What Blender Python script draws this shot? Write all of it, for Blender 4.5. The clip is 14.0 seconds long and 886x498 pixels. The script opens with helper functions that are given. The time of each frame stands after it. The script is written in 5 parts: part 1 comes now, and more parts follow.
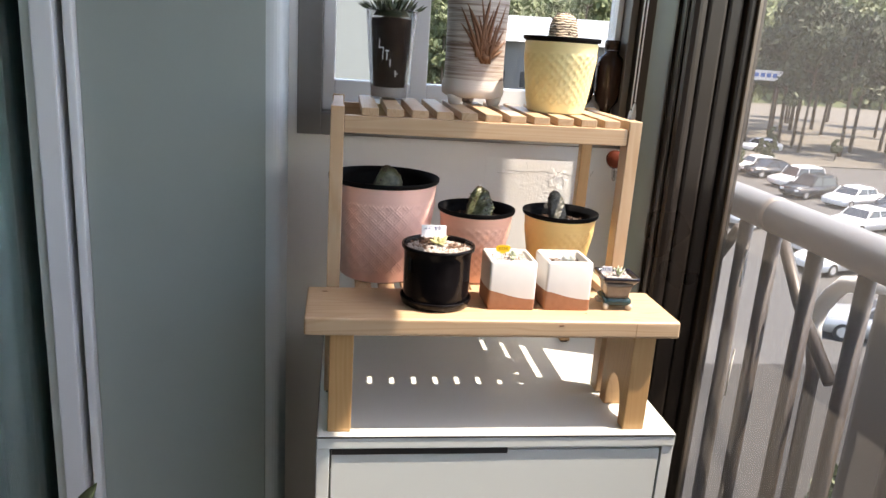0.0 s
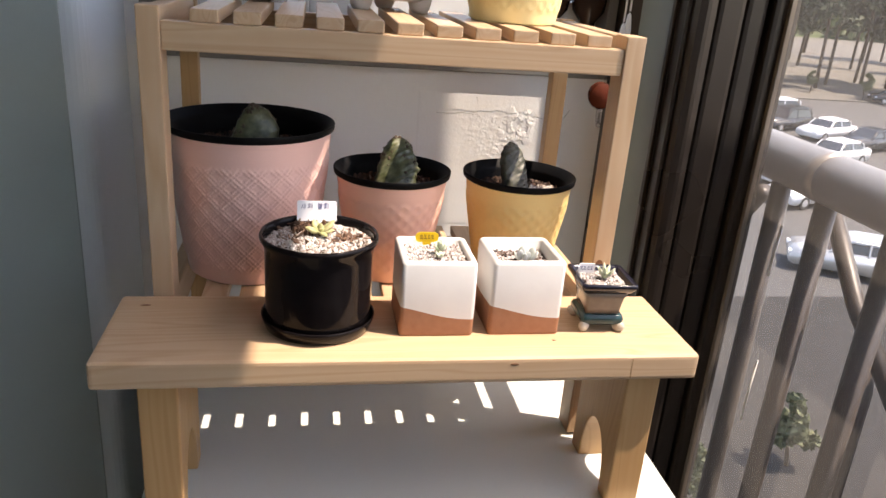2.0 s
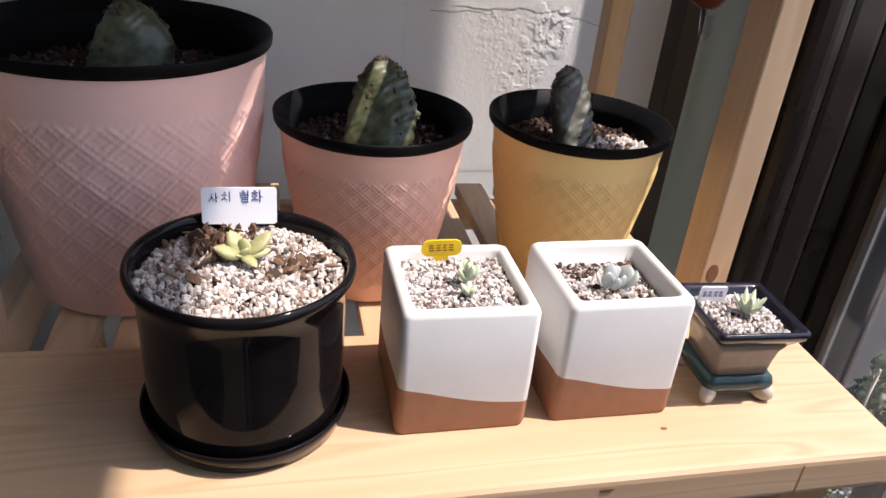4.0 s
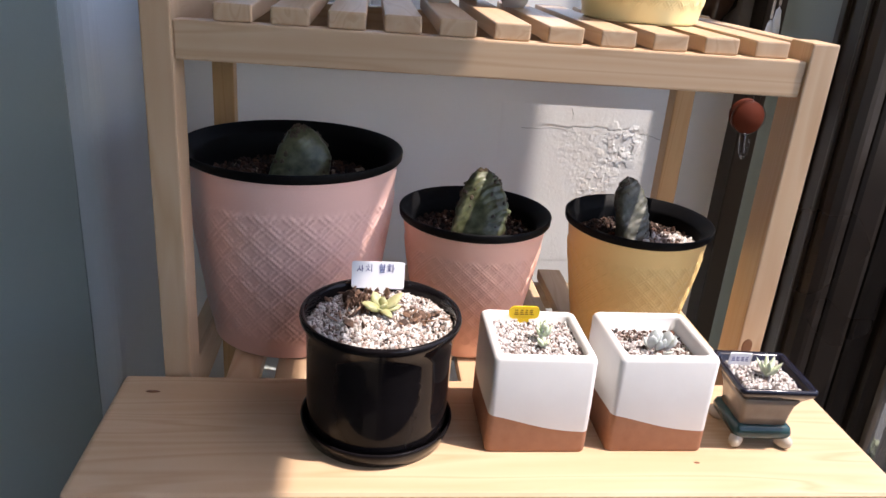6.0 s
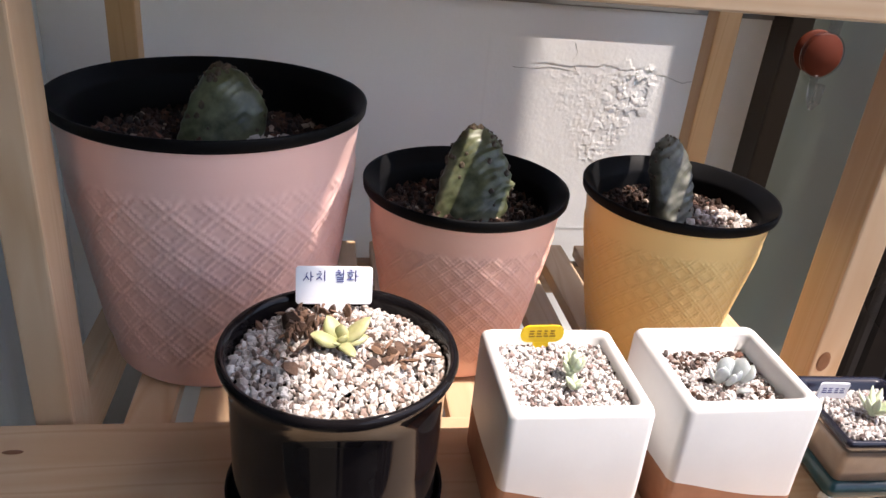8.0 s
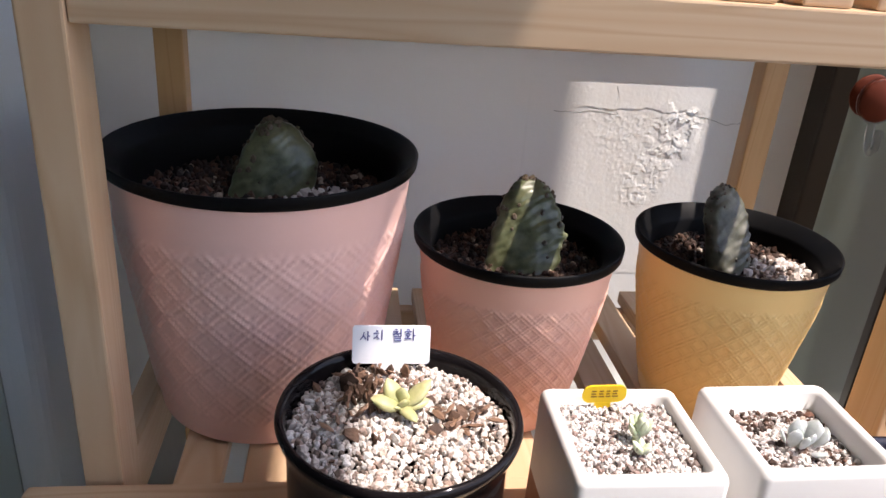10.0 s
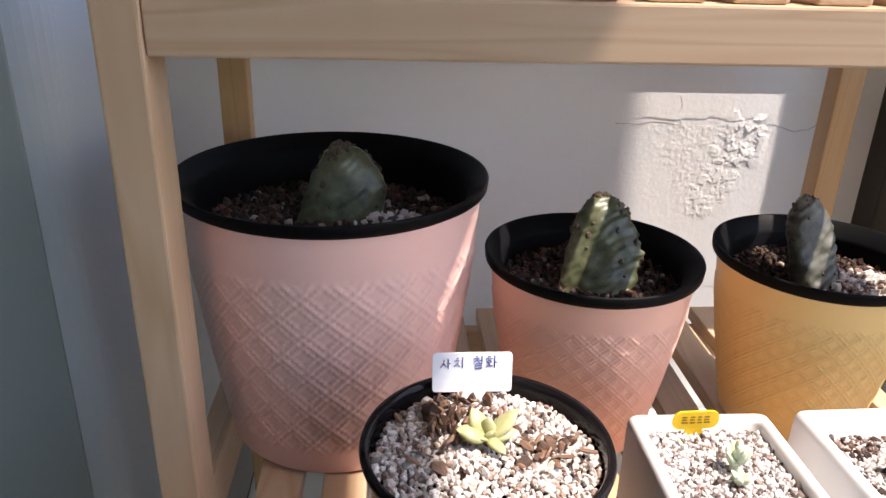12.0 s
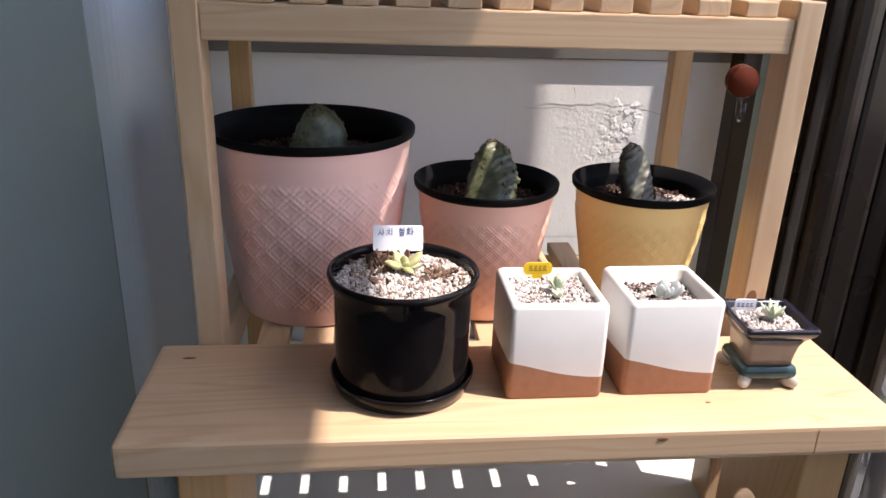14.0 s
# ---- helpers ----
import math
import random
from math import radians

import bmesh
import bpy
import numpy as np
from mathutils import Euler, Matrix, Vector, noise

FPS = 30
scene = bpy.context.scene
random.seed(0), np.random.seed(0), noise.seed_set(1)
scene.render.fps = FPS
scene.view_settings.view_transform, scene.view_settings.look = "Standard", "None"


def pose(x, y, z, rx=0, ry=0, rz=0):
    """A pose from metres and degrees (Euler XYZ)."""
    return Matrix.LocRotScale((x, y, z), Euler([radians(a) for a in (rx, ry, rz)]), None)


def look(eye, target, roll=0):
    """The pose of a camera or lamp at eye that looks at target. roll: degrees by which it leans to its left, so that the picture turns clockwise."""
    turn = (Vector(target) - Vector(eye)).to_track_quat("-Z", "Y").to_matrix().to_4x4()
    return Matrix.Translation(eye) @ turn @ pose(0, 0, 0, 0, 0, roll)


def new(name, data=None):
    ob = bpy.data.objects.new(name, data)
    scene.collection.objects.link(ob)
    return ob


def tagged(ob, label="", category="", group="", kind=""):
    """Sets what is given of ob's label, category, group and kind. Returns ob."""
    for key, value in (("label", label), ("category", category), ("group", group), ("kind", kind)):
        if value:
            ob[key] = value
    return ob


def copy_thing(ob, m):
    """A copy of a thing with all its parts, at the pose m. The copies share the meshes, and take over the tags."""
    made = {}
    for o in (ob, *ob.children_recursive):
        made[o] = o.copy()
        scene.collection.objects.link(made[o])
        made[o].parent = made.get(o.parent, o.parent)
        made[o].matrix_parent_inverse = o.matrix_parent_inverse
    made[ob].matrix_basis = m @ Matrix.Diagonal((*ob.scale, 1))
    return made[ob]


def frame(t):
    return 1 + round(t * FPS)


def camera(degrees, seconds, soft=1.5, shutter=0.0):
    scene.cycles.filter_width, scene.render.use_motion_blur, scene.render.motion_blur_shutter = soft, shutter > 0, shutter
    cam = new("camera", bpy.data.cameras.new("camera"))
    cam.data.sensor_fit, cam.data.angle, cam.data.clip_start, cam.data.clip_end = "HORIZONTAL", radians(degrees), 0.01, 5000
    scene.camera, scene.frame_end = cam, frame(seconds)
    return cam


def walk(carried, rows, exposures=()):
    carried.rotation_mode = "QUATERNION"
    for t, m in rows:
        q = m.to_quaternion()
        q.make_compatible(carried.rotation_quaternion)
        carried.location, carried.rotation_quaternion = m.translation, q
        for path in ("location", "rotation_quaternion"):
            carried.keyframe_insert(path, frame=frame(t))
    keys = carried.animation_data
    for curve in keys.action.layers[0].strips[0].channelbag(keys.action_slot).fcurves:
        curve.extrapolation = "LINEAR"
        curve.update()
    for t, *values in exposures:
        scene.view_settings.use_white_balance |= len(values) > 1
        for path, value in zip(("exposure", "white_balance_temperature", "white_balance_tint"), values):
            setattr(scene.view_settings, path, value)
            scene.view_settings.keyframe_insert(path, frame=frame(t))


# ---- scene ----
cam = camera(61.2, 14.0)
METRES, EYE, TILT, LEAN, TURN = 1.4, 1.36, 0.0, 0.0, -8.3
ROWS = [
    (0.0, 0.0, 0.0, 0.0, 1.04, -15.57, -3.74),
    (0.5, 0.027, 0.0082, -0.0034, 0.2, -14.92, -4.5),
    (1.0, 0.063, 0.0507, 0.0002, 0.89, -14.27, -3.64),
    (1.5, 0.0655, 0.1313, -0.0117, -0.88, -15.32, -4.6),
    (2.0, 0.0482, 0.2508, -0.0309, -0.77, -20.69, -4.31),
    (4.5, 0.046, 0.4558, -0.0678, -5.22, -28.74, -4.39),
    (5.0, 0.0624, 0.4555, -0.0708, -7.14, -29.12, -3.38),
    (5.5, 0.0368, 0.4413, -0.0488, -2.86, -24.32, -3.85),
    (6.0, 0.027, 0.3713, -0.036, 3.47, -21.86, -4.26),
    (6.5, 0.021, 0.3494, -0.0332, 4.48, -21.26, -5.29),
    (7.0, 0.0075, 0.4067, -0.0475, 4.98, -23.71, -5.51),
    (7.5, 0.0166, 0.4547, -0.0596, 1.79, -26.92, -5.68),
    (8.0, 0.0156, 0.4707, -0.0574, 0.6, -26.3, -5.07),
    (10.5, -0.0052, 0.4772, -0.051, 3.57, -23.4, -3.39),
    (11.0, -0.0168, 0.4766, -0.0481, 5.54, -22.99, -3.02),
    (11.5, -0.0123, 0.4797, -0.0483, 4.87, -23.11, -2.82),
    (12.0, -0.0061, 0.4841, -0.0535, 4.58, -23.06, -1.51),
    (12.5, -0.0019, 0.4856, -0.0548, 4.46, -22.47, -0.96),
    (13.0, 0.0086, 0.4798, -0.0588, 3.12, -22.93, -0.08),
    (13.5, 0.0176, 0.4179, -0.0457, 3.17, -21.4, -1.28),
    (14.0, 0.024, 0.3465, -0.0486, 3.0, -21.28, -1.95),
]
walk(cam, [(t, pose(0, 0, EYE, TILT, LEAN, TURN) @ pose(METRES * x, METRES * y, METRES * z, 90 + pitch, roll, yaw)) for t, x, y, z, yaw, pitch, roll in ROWS],
     [(t, stops + 0.50, warmth + 350, 15 if t < 1.6 else 19) for t, stops, warmth in ((0.0, 2.10, 7700), (1.0, 2.05, 7700), (2.0, 1.80, 7850), (4.5, 1.42, 6550), (5.0, 1.43, 6500), (5.5, 1.36, 6750), (6.0, 1.63, 6750), (7.0, 1.66, 6800), (8.0, 1.77, 6850), (10.5, 1.74, 6950), (11.0, 1.88, 7000), (12.5, 1.92, 7000), (13.5, 1.84, 6950), (14.0, 1.72, 6850))])

# ---- light ----
SUN = Vector((-0.44, 0.14, -1.0)).normalized()
lamp = new("sun", bpy.data.lights.new("sun", "SUN"))
lamp.data.energy, lamp.data.angle, lamp.data.color = 2.65, radians(0.55), (1.0, 0.99, 0.96)
lamp.matrix_world = look((4, -2, 9), Vector((4, -2, 9)) + SUN)
world = bpy.data.worlds.new("sky")
scene.world = world
world.use_nodes = True
sky = world.node_tree.nodes.new("ShaderNodeTexSky")
sky.sky_type, sky.sun_disc = "NISHITA", False
sky.sun_elevation, sky.sun_rotation = radians(64), radians(108)
backdrop_sky = world.node_tree.nodes["Background"]
backdrop_sky.inputs[1].default_value = 0.15
world.node_tree.links.new(sky.outputs[0], backdrop_sky.inputs[0])


# ---- materials ----
class Nodes:
    """A short hand for building one node material."""

    def __init__(self, name, rough=0.6, metal=0.0):
        self.mat = bpy.data.materials.new(name)
        self.mat.use_nodes = True
        self.t = self.mat.node_tree
        self.out = self.t.nodes["Material Output"]
        self.b = self.t.nodes["Principled BSDF"]
        self.b.inputs["Roughness"].default_value = rough
        self.b.inputs["Metallic"].default_value = metal

    def add(self, kind, **props):
        n = self.t.nodes.new("ShaderNode" + kind)
        if "operation" in props:
            n.operation = props["operation"]
        if "blend_type" in props:
            n.blend_type = props["blend_type"]
        return n

    def link(self, a, b):
        self.t.links.new(a, b)

    def put(self, socket, v):
        if isinstance(v, (int, float, tuple)):
            socket.default_value = v
        else:
            self.link(v, socket)

    def coords(self, scale=(1, 1, 1)):
        c, m = self.add("TexCoord"), self.add("Mapping")
        self.link(c.outputs["Object"], m.inputs[0])
        m.inputs["Scale"].default_value = scale
        return m.outputs[0]

    def noise(self, vec, scale, detail=4.0, rough=0.55, distort=0.0):
        n = self.add("TexNoise")
        self.link(vec, n.inputs["Vector"])
        for k, v in (("Scale", scale), ("Detail", detail), ("Roughness", rough), ("Distortion", distort)):
            n.inputs[k].default_value = v
        return n.outputs["Fac"]

    def math(self, op, a, b=0.0, c=0.0):
        n = self.add("Math", operation=op)
        for i, v in enumerate((a, b, c)):
            self.put(n.inputs[i], v)
        return n.outputs[0]

    def ramp(self, fac, *stops):
        n = self.add("ValToRGB")
        r = n.color_ramp
        while len(r.elements) < len(stops):
            r.elements.new(0.5)
        for e, (p, c) in zip(r.elements, stops):
            e.position, e.color = p, (*c, 1) if len(c) == 3 else c
        self.link(fac, n.inputs[0])
        return n.outputs[0]

    def mix(self, fac, a, b, blend="MIX"):
        n = self.add("MixRGB", blend_type=blend)
        for i, v in enumerate((fac, a, b)):
            self.put(n.inputs[i], (*v, 1) if isinstance(v, tuple) and len(v) == 3 else v)
        return n.outputs[0]

    def bump(self, height, strength=0.3, dist=0.001, normal=None):
        n = self.add("Bump")
        n.inputs["Strength"].default_value, n.inputs["Distance"].default_value = strength, dist
        self.link(height, n.inputs["Height"])
        if normal is not None:
            self.link(normal, n.inputs["Normal"])
        self.link(n.outputs[0], self.b.inputs["Normal"])
        return n.outputs[0]

    def colour(self, v):
        self.put(self.b.inputs["Base Color"], (*v, 1) if isinstance(v, tuple) else v)
        return self.mat


def plain(name, colour, rough=0.5, metal=0.0, vary=0.08, scale=40.0, bump=0.05, gloss=0.5):
    m = Nodes(name, rough, metal)
    m.b.inputs["Specular IOR Level"].default_value = gloss
    v = m.coords()
    n = m.noise(v, scale, 6)
    big = m.noise(v, scale / 9, 3)
    lo = tuple(c * (1 - vary) for c in colour)
    hi = tuple(min(1, c * (1 + vary)) for c in colour)
    c = m.mix(m.math("MULTIPLY", m.math("ADD", n, big), 0.5), lo, hi)
    m.bump(n, bump, 0.001)
    r = m.math("MULTIPLY_ADD", big, 0.2, rough - 0.1)
    m.link(r, m.b.inputs["Roughness"])
    return m.colour(c)


def pine(name, axis, tone=0.86, green=1.0, blue=1.08):
    """Pale knotty pine with its grain along one axis."""
    m = Nodes(name, 0.5)
    s = [26.0, 26.0, 26.0]
    s[axis] = 1.6
    v = m.coords(tuple(s))
    info = m.add("ObjectInfo")
    shift = m.add("VectorMath", operation="ADD")
    off = m.add("CombineXYZ")
    for i, k in enumerate((31.0, 17.0, 23.0)):
        m.link(m.math("MULTIPLY", info.outputs["Random"], k), off.inputs[i])
    m.link(v, shift.inputs[0])
    m.link(off.outputs[0], shift.inputs[1])
    v = shift.outputs[0]
    warp = m.noise(v, 0.7, 3, 0.5, 0.6)
    rings = m.math("FRACT", m.math("MULTIPLY", warp, 9.0))
    rings = m.math("ABSOLUTE", m.math("MULTIPLY_ADD", rings, 2.0, -1.0))
    fine = m.noise(v, 7.0, 5, 0.7)
    def wood(r, g, b):
        return (r * tone, g * tone * green, b * tone * blue)
    c = m.ramp(rings, (0.0, wood(0.55, 0.355, 0.190)), (0.75, wood(0.60, 0.412, 0.240)), (1.0, wood(0.50, 0.315, 0.160)))
    c = m.mix(m.math("MULTIPLY", fine, 0.45), c, wood(0.65, 0.462, 0.290))
    blot = m.noise(m.coords((5, 5, 5)), 1.6, 3)
    c = m.mix(m.ramp(blot, (0.55, (0, 0, 0)), (0.8, (0.35, 0.35, 0.35))), c, wood(0.43, 0.25, 0.11))
    m.bump(fine, 0.12, 0.0006)
    m.link(m.math("MULTIPLY_ADD", fine, 0.25, 0.35), m.b.inputs["Roughness"])
    return m.colour(c)


# Amber pine for legs and rear posts; their shade is put into its tone.
PINE_SHADED = pine("amber varnished pine along z", 2, 0.80, 0.86, 0.66)
PINE = [pine("pine along x", 0), pine("pine along y", 1), pine("pine along z", 2), PINE_SHADED]
SEAM = plain("brown glue seam", (0.30, 0.18, 0.085), 0.6, vary=0.3)
KNOT = plain("pine knot", (0.17, 0.07, 0.03), 0.55, vary=0.5, scale=300)


def plaster(name, colour, flaking=False):
    m = Nodes(name, 0.85)
    v = m.coords()
    grain = m.noise(v, 420, 4)
    mid = m.noise(v, 22, 5)
    c = m.mix(m.math("MULTIPLY", mid, 0.7), tuple(k * 0.93 for k in colour), colour)
    h = m.math("ADD", m.math("MULTIPLY", grain, 0.25), mid)
    if flaking:
        pits = m.noise(v, 95, 6, 0.65)
        h = m.math("ADD", h, m.math("MULTIPLY", pits, 1.6))
    m.bump(h, 0.10 if flaking else 0.2, 0.0016)
    return m.colour(c)


WALL = plaster("white wall paint", (0.80, 0.80, 0.80))
# Pillar paint in two tones; the darker one carries the front face's shade.
PILLAR_SHADED = plaster("blue grey pillar paint", (0.29, 0.332, 0.318))
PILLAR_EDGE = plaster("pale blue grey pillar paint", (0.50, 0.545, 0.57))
WALL_BACK = plaster("old white wall paint", (0.82, 0.82, 0.81), True)
CEILING = plaster("ceiling paint", (0.82, 0.82, 0.81))
FLAKE = plaster("peeling paint", (0.82, 0.82, 0.81), True)
FLOOR = plain("brown grey floor tile", (0.15, 0.13, 0.11), 0.4, vary=0.15)
LACQUER = plain("white lacquer", (0.61, 0.635, 0.61), 0.22, vary=0.02, scale=12, bump=0.01)
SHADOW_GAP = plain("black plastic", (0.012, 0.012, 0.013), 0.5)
BROWN = plain("dark brown aluminium", (0.026, 0.0195, 0.0155), 0.3, 0.25, vary=0.2, scale=25)
BROWN_LIGHT = plain("worn brown aluminium", (0.20, 0.17, 0.145), 0.25, 0.4, vary=0.2, scale=25)
GREYFRAME = plain("grey window frame", (0.19, 0.18, 0.168), 0.45, 0.1, vary=0.15)
WHITEFRAME = plain("white pvc", (0.80, 0.81, 0.82), 0.35, vary=0.03)
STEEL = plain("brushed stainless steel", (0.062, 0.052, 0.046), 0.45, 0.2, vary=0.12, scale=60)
# Lighter copy of the railing steel: sun on the handrail put into its colour.
STEEL_SUNLIT = plain("bright stainless steel", (0.26, 0.24, 0.228), 0.4, 0.35, vary=0.1, scale=60)
CONCRETE = plain("grey concrete", (0.30, 0.29, 0.275), 0.9, vary=0.25, scale=12)
DOORFRAME = plain("grey white door frame", (0.66, 0.67, 0.70), 0.35, vary=0.05, scale=8)
TEAL = plain("dark teal curtain behind glass", (0.15, 0.275, 0.268), 0.5, vary=0.3, scale=9)
BLACK_RIM = plain("black plastic liner", (0.005, 0.005, 0.0055), 0.5, vary=0.2, scale=90, gloss=0.07)


def glass(name, tint=(1, 1, 1), reflect=1.45, clear=0.93):
    m = Nodes(name)
    g, tr, mx, fr = m.add("BsdfGlossy"), m.add("BsdfTransparent"), m.add("MixShader"), m.add("LayerWeight")
    g.inputs["Roughness"].default_value = 0.02
    tr.inputs[0].default_value = (tint[0] * clear, tint[1] * clear, tint[2] * clear, 1)
    fr.inputs[0].default_value = 0.5
    m.link(m.math("MULTIPLY_ADD", m.math("POWER", fr.outputs["Facing"], 4.0), reflect - 0.7, 0.02), mx.inputs[0])
    m.link(tr.outputs[0], mx.inputs[1])
    m.link(g.outputs[0], mx.inputs[2])
    m.link(mx.outputs[0], m.out.inputs[0])
    return m.mat


PANE = glass("window glass")


# Glossy grey body mixed over clear glass.
def half_clear_glass():
    m = Nodes("grey filmed window glass", 0.12)
    v = m.coords()
    m.colour(m.mix(m.noise(v, 6, 3), (0.27, 0.30, 0.28), (0.36, 0.39, 0.37)))
    tr, mx = m.add("BsdfTransparent"), m.add("MixShader")
    tr.inputs[0].default_value = (0.7, 0.75, 0.72, 1)
    mx.inputs[0].default_value = 0.6
    m.link(tr.outputs[0], mx.inputs[1])
    m.link(m.b.outputs[0], mx.inputs[2])
    m.link(mx.outputs[0], m.out.inputs[0])
    return m.mat


PANE_GREY = half_clear_glass()
CLEAR = glass("clear plastic", (0.95, 0.95, 0.96), 1.5, 0.9)


def screen_net():
    """Fine grey insect net: threads too small to tell apart, so they are mixed in by their cover."""
    m = Nodes("insect net", 0.8)
    v = m.coords()
    sep = m.add("SeparateXYZ")
    m.link(v, sep.inputs[0])
    rows = m.math("ABSOLUTE", m.math("SINE", m.math("MULTIPLY", sep.outputs[2], 2600.0)))
    cols = m.math("ABSOLUTE", m.math("SINE", m.math("MULTIPLY", sep.outputs[1], 2600.0)))
    cover = m.math("MULTIPLY_ADD", m.math("MULTIPLY", rows, cols), -0.12, 0.225)
    tr, mx, df, tl, half = m.add("BsdfTransparent"), m.add("MixShader"), m.add("BsdfDiffuse"), m.add("BsdfTranslucent"), m.add("MixShader")
    df.inputs[0].default_value = tl.inputs[0].default_value = (0.19, 0.182, 0.176, 1)
    half.inputs[0].default_value = 0.5
    m.link(df.outputs[0], half.inputs[1])
    m.link(tl.outputs[0], half.inputs[2])
    m.link(cover, mx.inputs[0])
    m.link(tr.outputs[0], mx.inputs[1])
    m.link(half.outputs[0], mx.inputs[2])
    m.link(mx.outputs[0], m.out.inputs[0])
    return m.mat


NET = screen_net()


def satin(name, colour):
    m = Nodes(name, 0.36)
    v = m.coords()
    c = m.mix(m.noise(v, 30, 3), tuple(k * 0.94 for k in colour), colour)
    m.bump(m.noise(v, 700, 3), 0.05, 0.0004)
    m.b.inputs["Specular IOR Level"].default_value = 0.45
    return m.colour(c)


PINK = satin("pale pink plastic", (0.91, 0.56, 0.48))
SALMON = satin("salmon pink plastic", (0.94, 0.55, 0.42))
YELLOW = satin("yellow plastic", (0.95, 0.68, 0.29))
YELLOW_PALE = satin("pale yellow plastic", (0.90, 0.77, 0.40))


def glaze(name, colour, rough=0.06, spots=0.2, gloss=0.3):
    m = Nodes(name, rough)
    v = m.coords()
    n = m.noise(v, 90, 5)
    c = m.mix(m.math("MULTIPLY", n, spots), colour, tuple(min(1, k * 3 + 0.01) for k in colour))
    m.bump(m.noise(v, 60, 3), 0.08, 0.0008)
    m.b.inputs["Coat Weight"].default_value = 0.0 if gloss < 0.2 else 0.15
    m.b.inputs["Specular IOR Level"].default_value = gloss
    m.b.inputs["Coat Roughness"].default_value = 0.04
    return m.colour(c)


BLACK_GLAZE = glaze("black ceramic glaze", (0.005, 0.004, 0.0045), 0.06, 0.25, 0.14)
NAVY_GLAZE = glaze("navy ceramic glaze", (0.008, 0.008, 0.015), 0.12)
BRONZE_GLAZE = glaze("brown ceramic glaze", (0.135, 0.108, 0.086), 0.2, 0.4)
TEAL_GLAZE = glaze("teal ceramic glaze", (0.010, 0.034, 0.038), 0.1, 0.4)
CREAM_GLAZE = glaze("cream ceramic glaze", (0.36, 0.32, 0.27), 0.25)


def dipped():
    """Terracotta dipped in matt white glaze up to a slanting line."""
    m = Nodes("white dipped terracotta", 0.55)
    v = m.coords()
    sep = m.add("SeparateXYZ")
    m.link(v, sep.inputs[0])
    x, y, z = sep.outputs
    edge = m.math("ADD", m.math("MULTIPLY_ADD", x, -0.16, 0.0195), m.math("MULTIPLY", m.math("SINE", m.math("MULTIPLY", m.math("ADD", x, y), 75.0)), 0.0016))
    up = m.math("GREATER_THAN", z, edge)
    n = m.noise(v, 160, 5)
    clay = m.mix(n, (0.27, 0.120, 0.065), (0.38, 0.178, 0.100))
    white = m.mix(m.noise(v, 45, 5), (0.60, 0.59, 0.575), (0.69, 0.68, 0.665))
    m.bump(m.math("ADD", m.math("MULTIPLY", n, 0.4), up), 0.25, 0.0008)
    m.link(m.math("MULTIPLY_ADD", up, -0.3, 0.8), m.b.inputs["Roughness"])
    return m.colour(m.mix(up, clay, white))


DIPPED = dipped()


def pebbles_mat(name, *stops):
    m = Nodes(name, 0.85)
    g = m.add("NewGeometry")
    c = m.ramp(g.outputs["Random Per Island"], *stops)
    m.t.nodes[-1].color_ramp.interpolation = "CONSTANT"
    n = m.noise(m.coords(), 900, 4)
    c = m.mix(0.35, c, m.mix(n, (0.2, 0.17, 0.15), (0.95, 0.92, 0.88)), "OVERLAY")
    m.bump(n, 0.5, 0.0006)
    return m.colour(c)


GRAVEL = pebbles_mat("mixed pale gravel", (0.0, (0.48, 0.43, 0.40)), (0.22, (0.56, 0.53, 0.51)), (0.44, (0.42, 0.365, 0.335)), (0.58, (0.58, 0.555, 0.535)), (0.76, (0.25, 0.18, 0.15)), (0.88, (0.34, 0.27, 0.23)), (0.95, (0.11, 0.08, 0.065)))
GRAVEL_GREY = pebbles_mat("grey gravel", (0.0, (0.54, 0.51, 0.50)), (0.28, (0.40, 0.37, 0.36)), (0.48, (0.60, 0.575, 0.565)), (0.76, (0.15, 0.115, 0.105)), (0.86, (0.25, 0.18, 0.16)), (0.95, (0.08, 0.06, 0.055)))
COMPOST = pebbles_mat("dark potting soil", (0.0, (0.040, 0.020, 0.013)), (0.4, (0.075, 0.038, 0.024)), (0.7, (0.022, 0.014, 0.010)), (0.90, (0.34, 0.27, 0.22)), (0.94, (0.13, 0.06, 0.04)))
BARKCHIP = pebbles_mat("brown bark chips", (0.0, (0.10, 0.055, 0.035)), (0.35, (0.17, 0.095, 0.06)), (0.6, (0.06, 0.035, 0.025)), (0.85, (0.26, 0.16, 0.11)))
SOIL = plain("dark soil", (0.035, 0.022, 0.015), 0.95, vary=0.5, scale=300, bump=0.6)


def leafy(name, a, b, scale=120, rough=0.5):
    m = Nodes(name, rough)
    v = m.coords()
    c = m.mix(m.ramp(m.noise(v, scale, 4), (0.35, (0, 0, 0)), (0.65, (1, 1, 1))), a, b)
    m.bump(m.noise(v, scale * 3, 3), 0.25, 0.0006)
    m.b.inputs["Subsurface Weight"].default_value = 0.12
    m.b.inputs["Subsurface Radius"].default_value = (0.002, 0.003, 0.001)
    return m.colour(c)


CACTUS = leafy("dark green cactus skin", (0.036, 0.042, 0.016), (0.120, 0.128, 0.068), rough=0.38)
CACTUS_GREY = leafy("grey brown cactus skin", (0.042, 0.041, 0.028), (0.125, 0.120, 0.088), rough=0.42)
CACTUS_TIP = leafy("dry brown cactus edge", (0.03, 0.02, 0.012), (0.09, 0.06, 0.035))


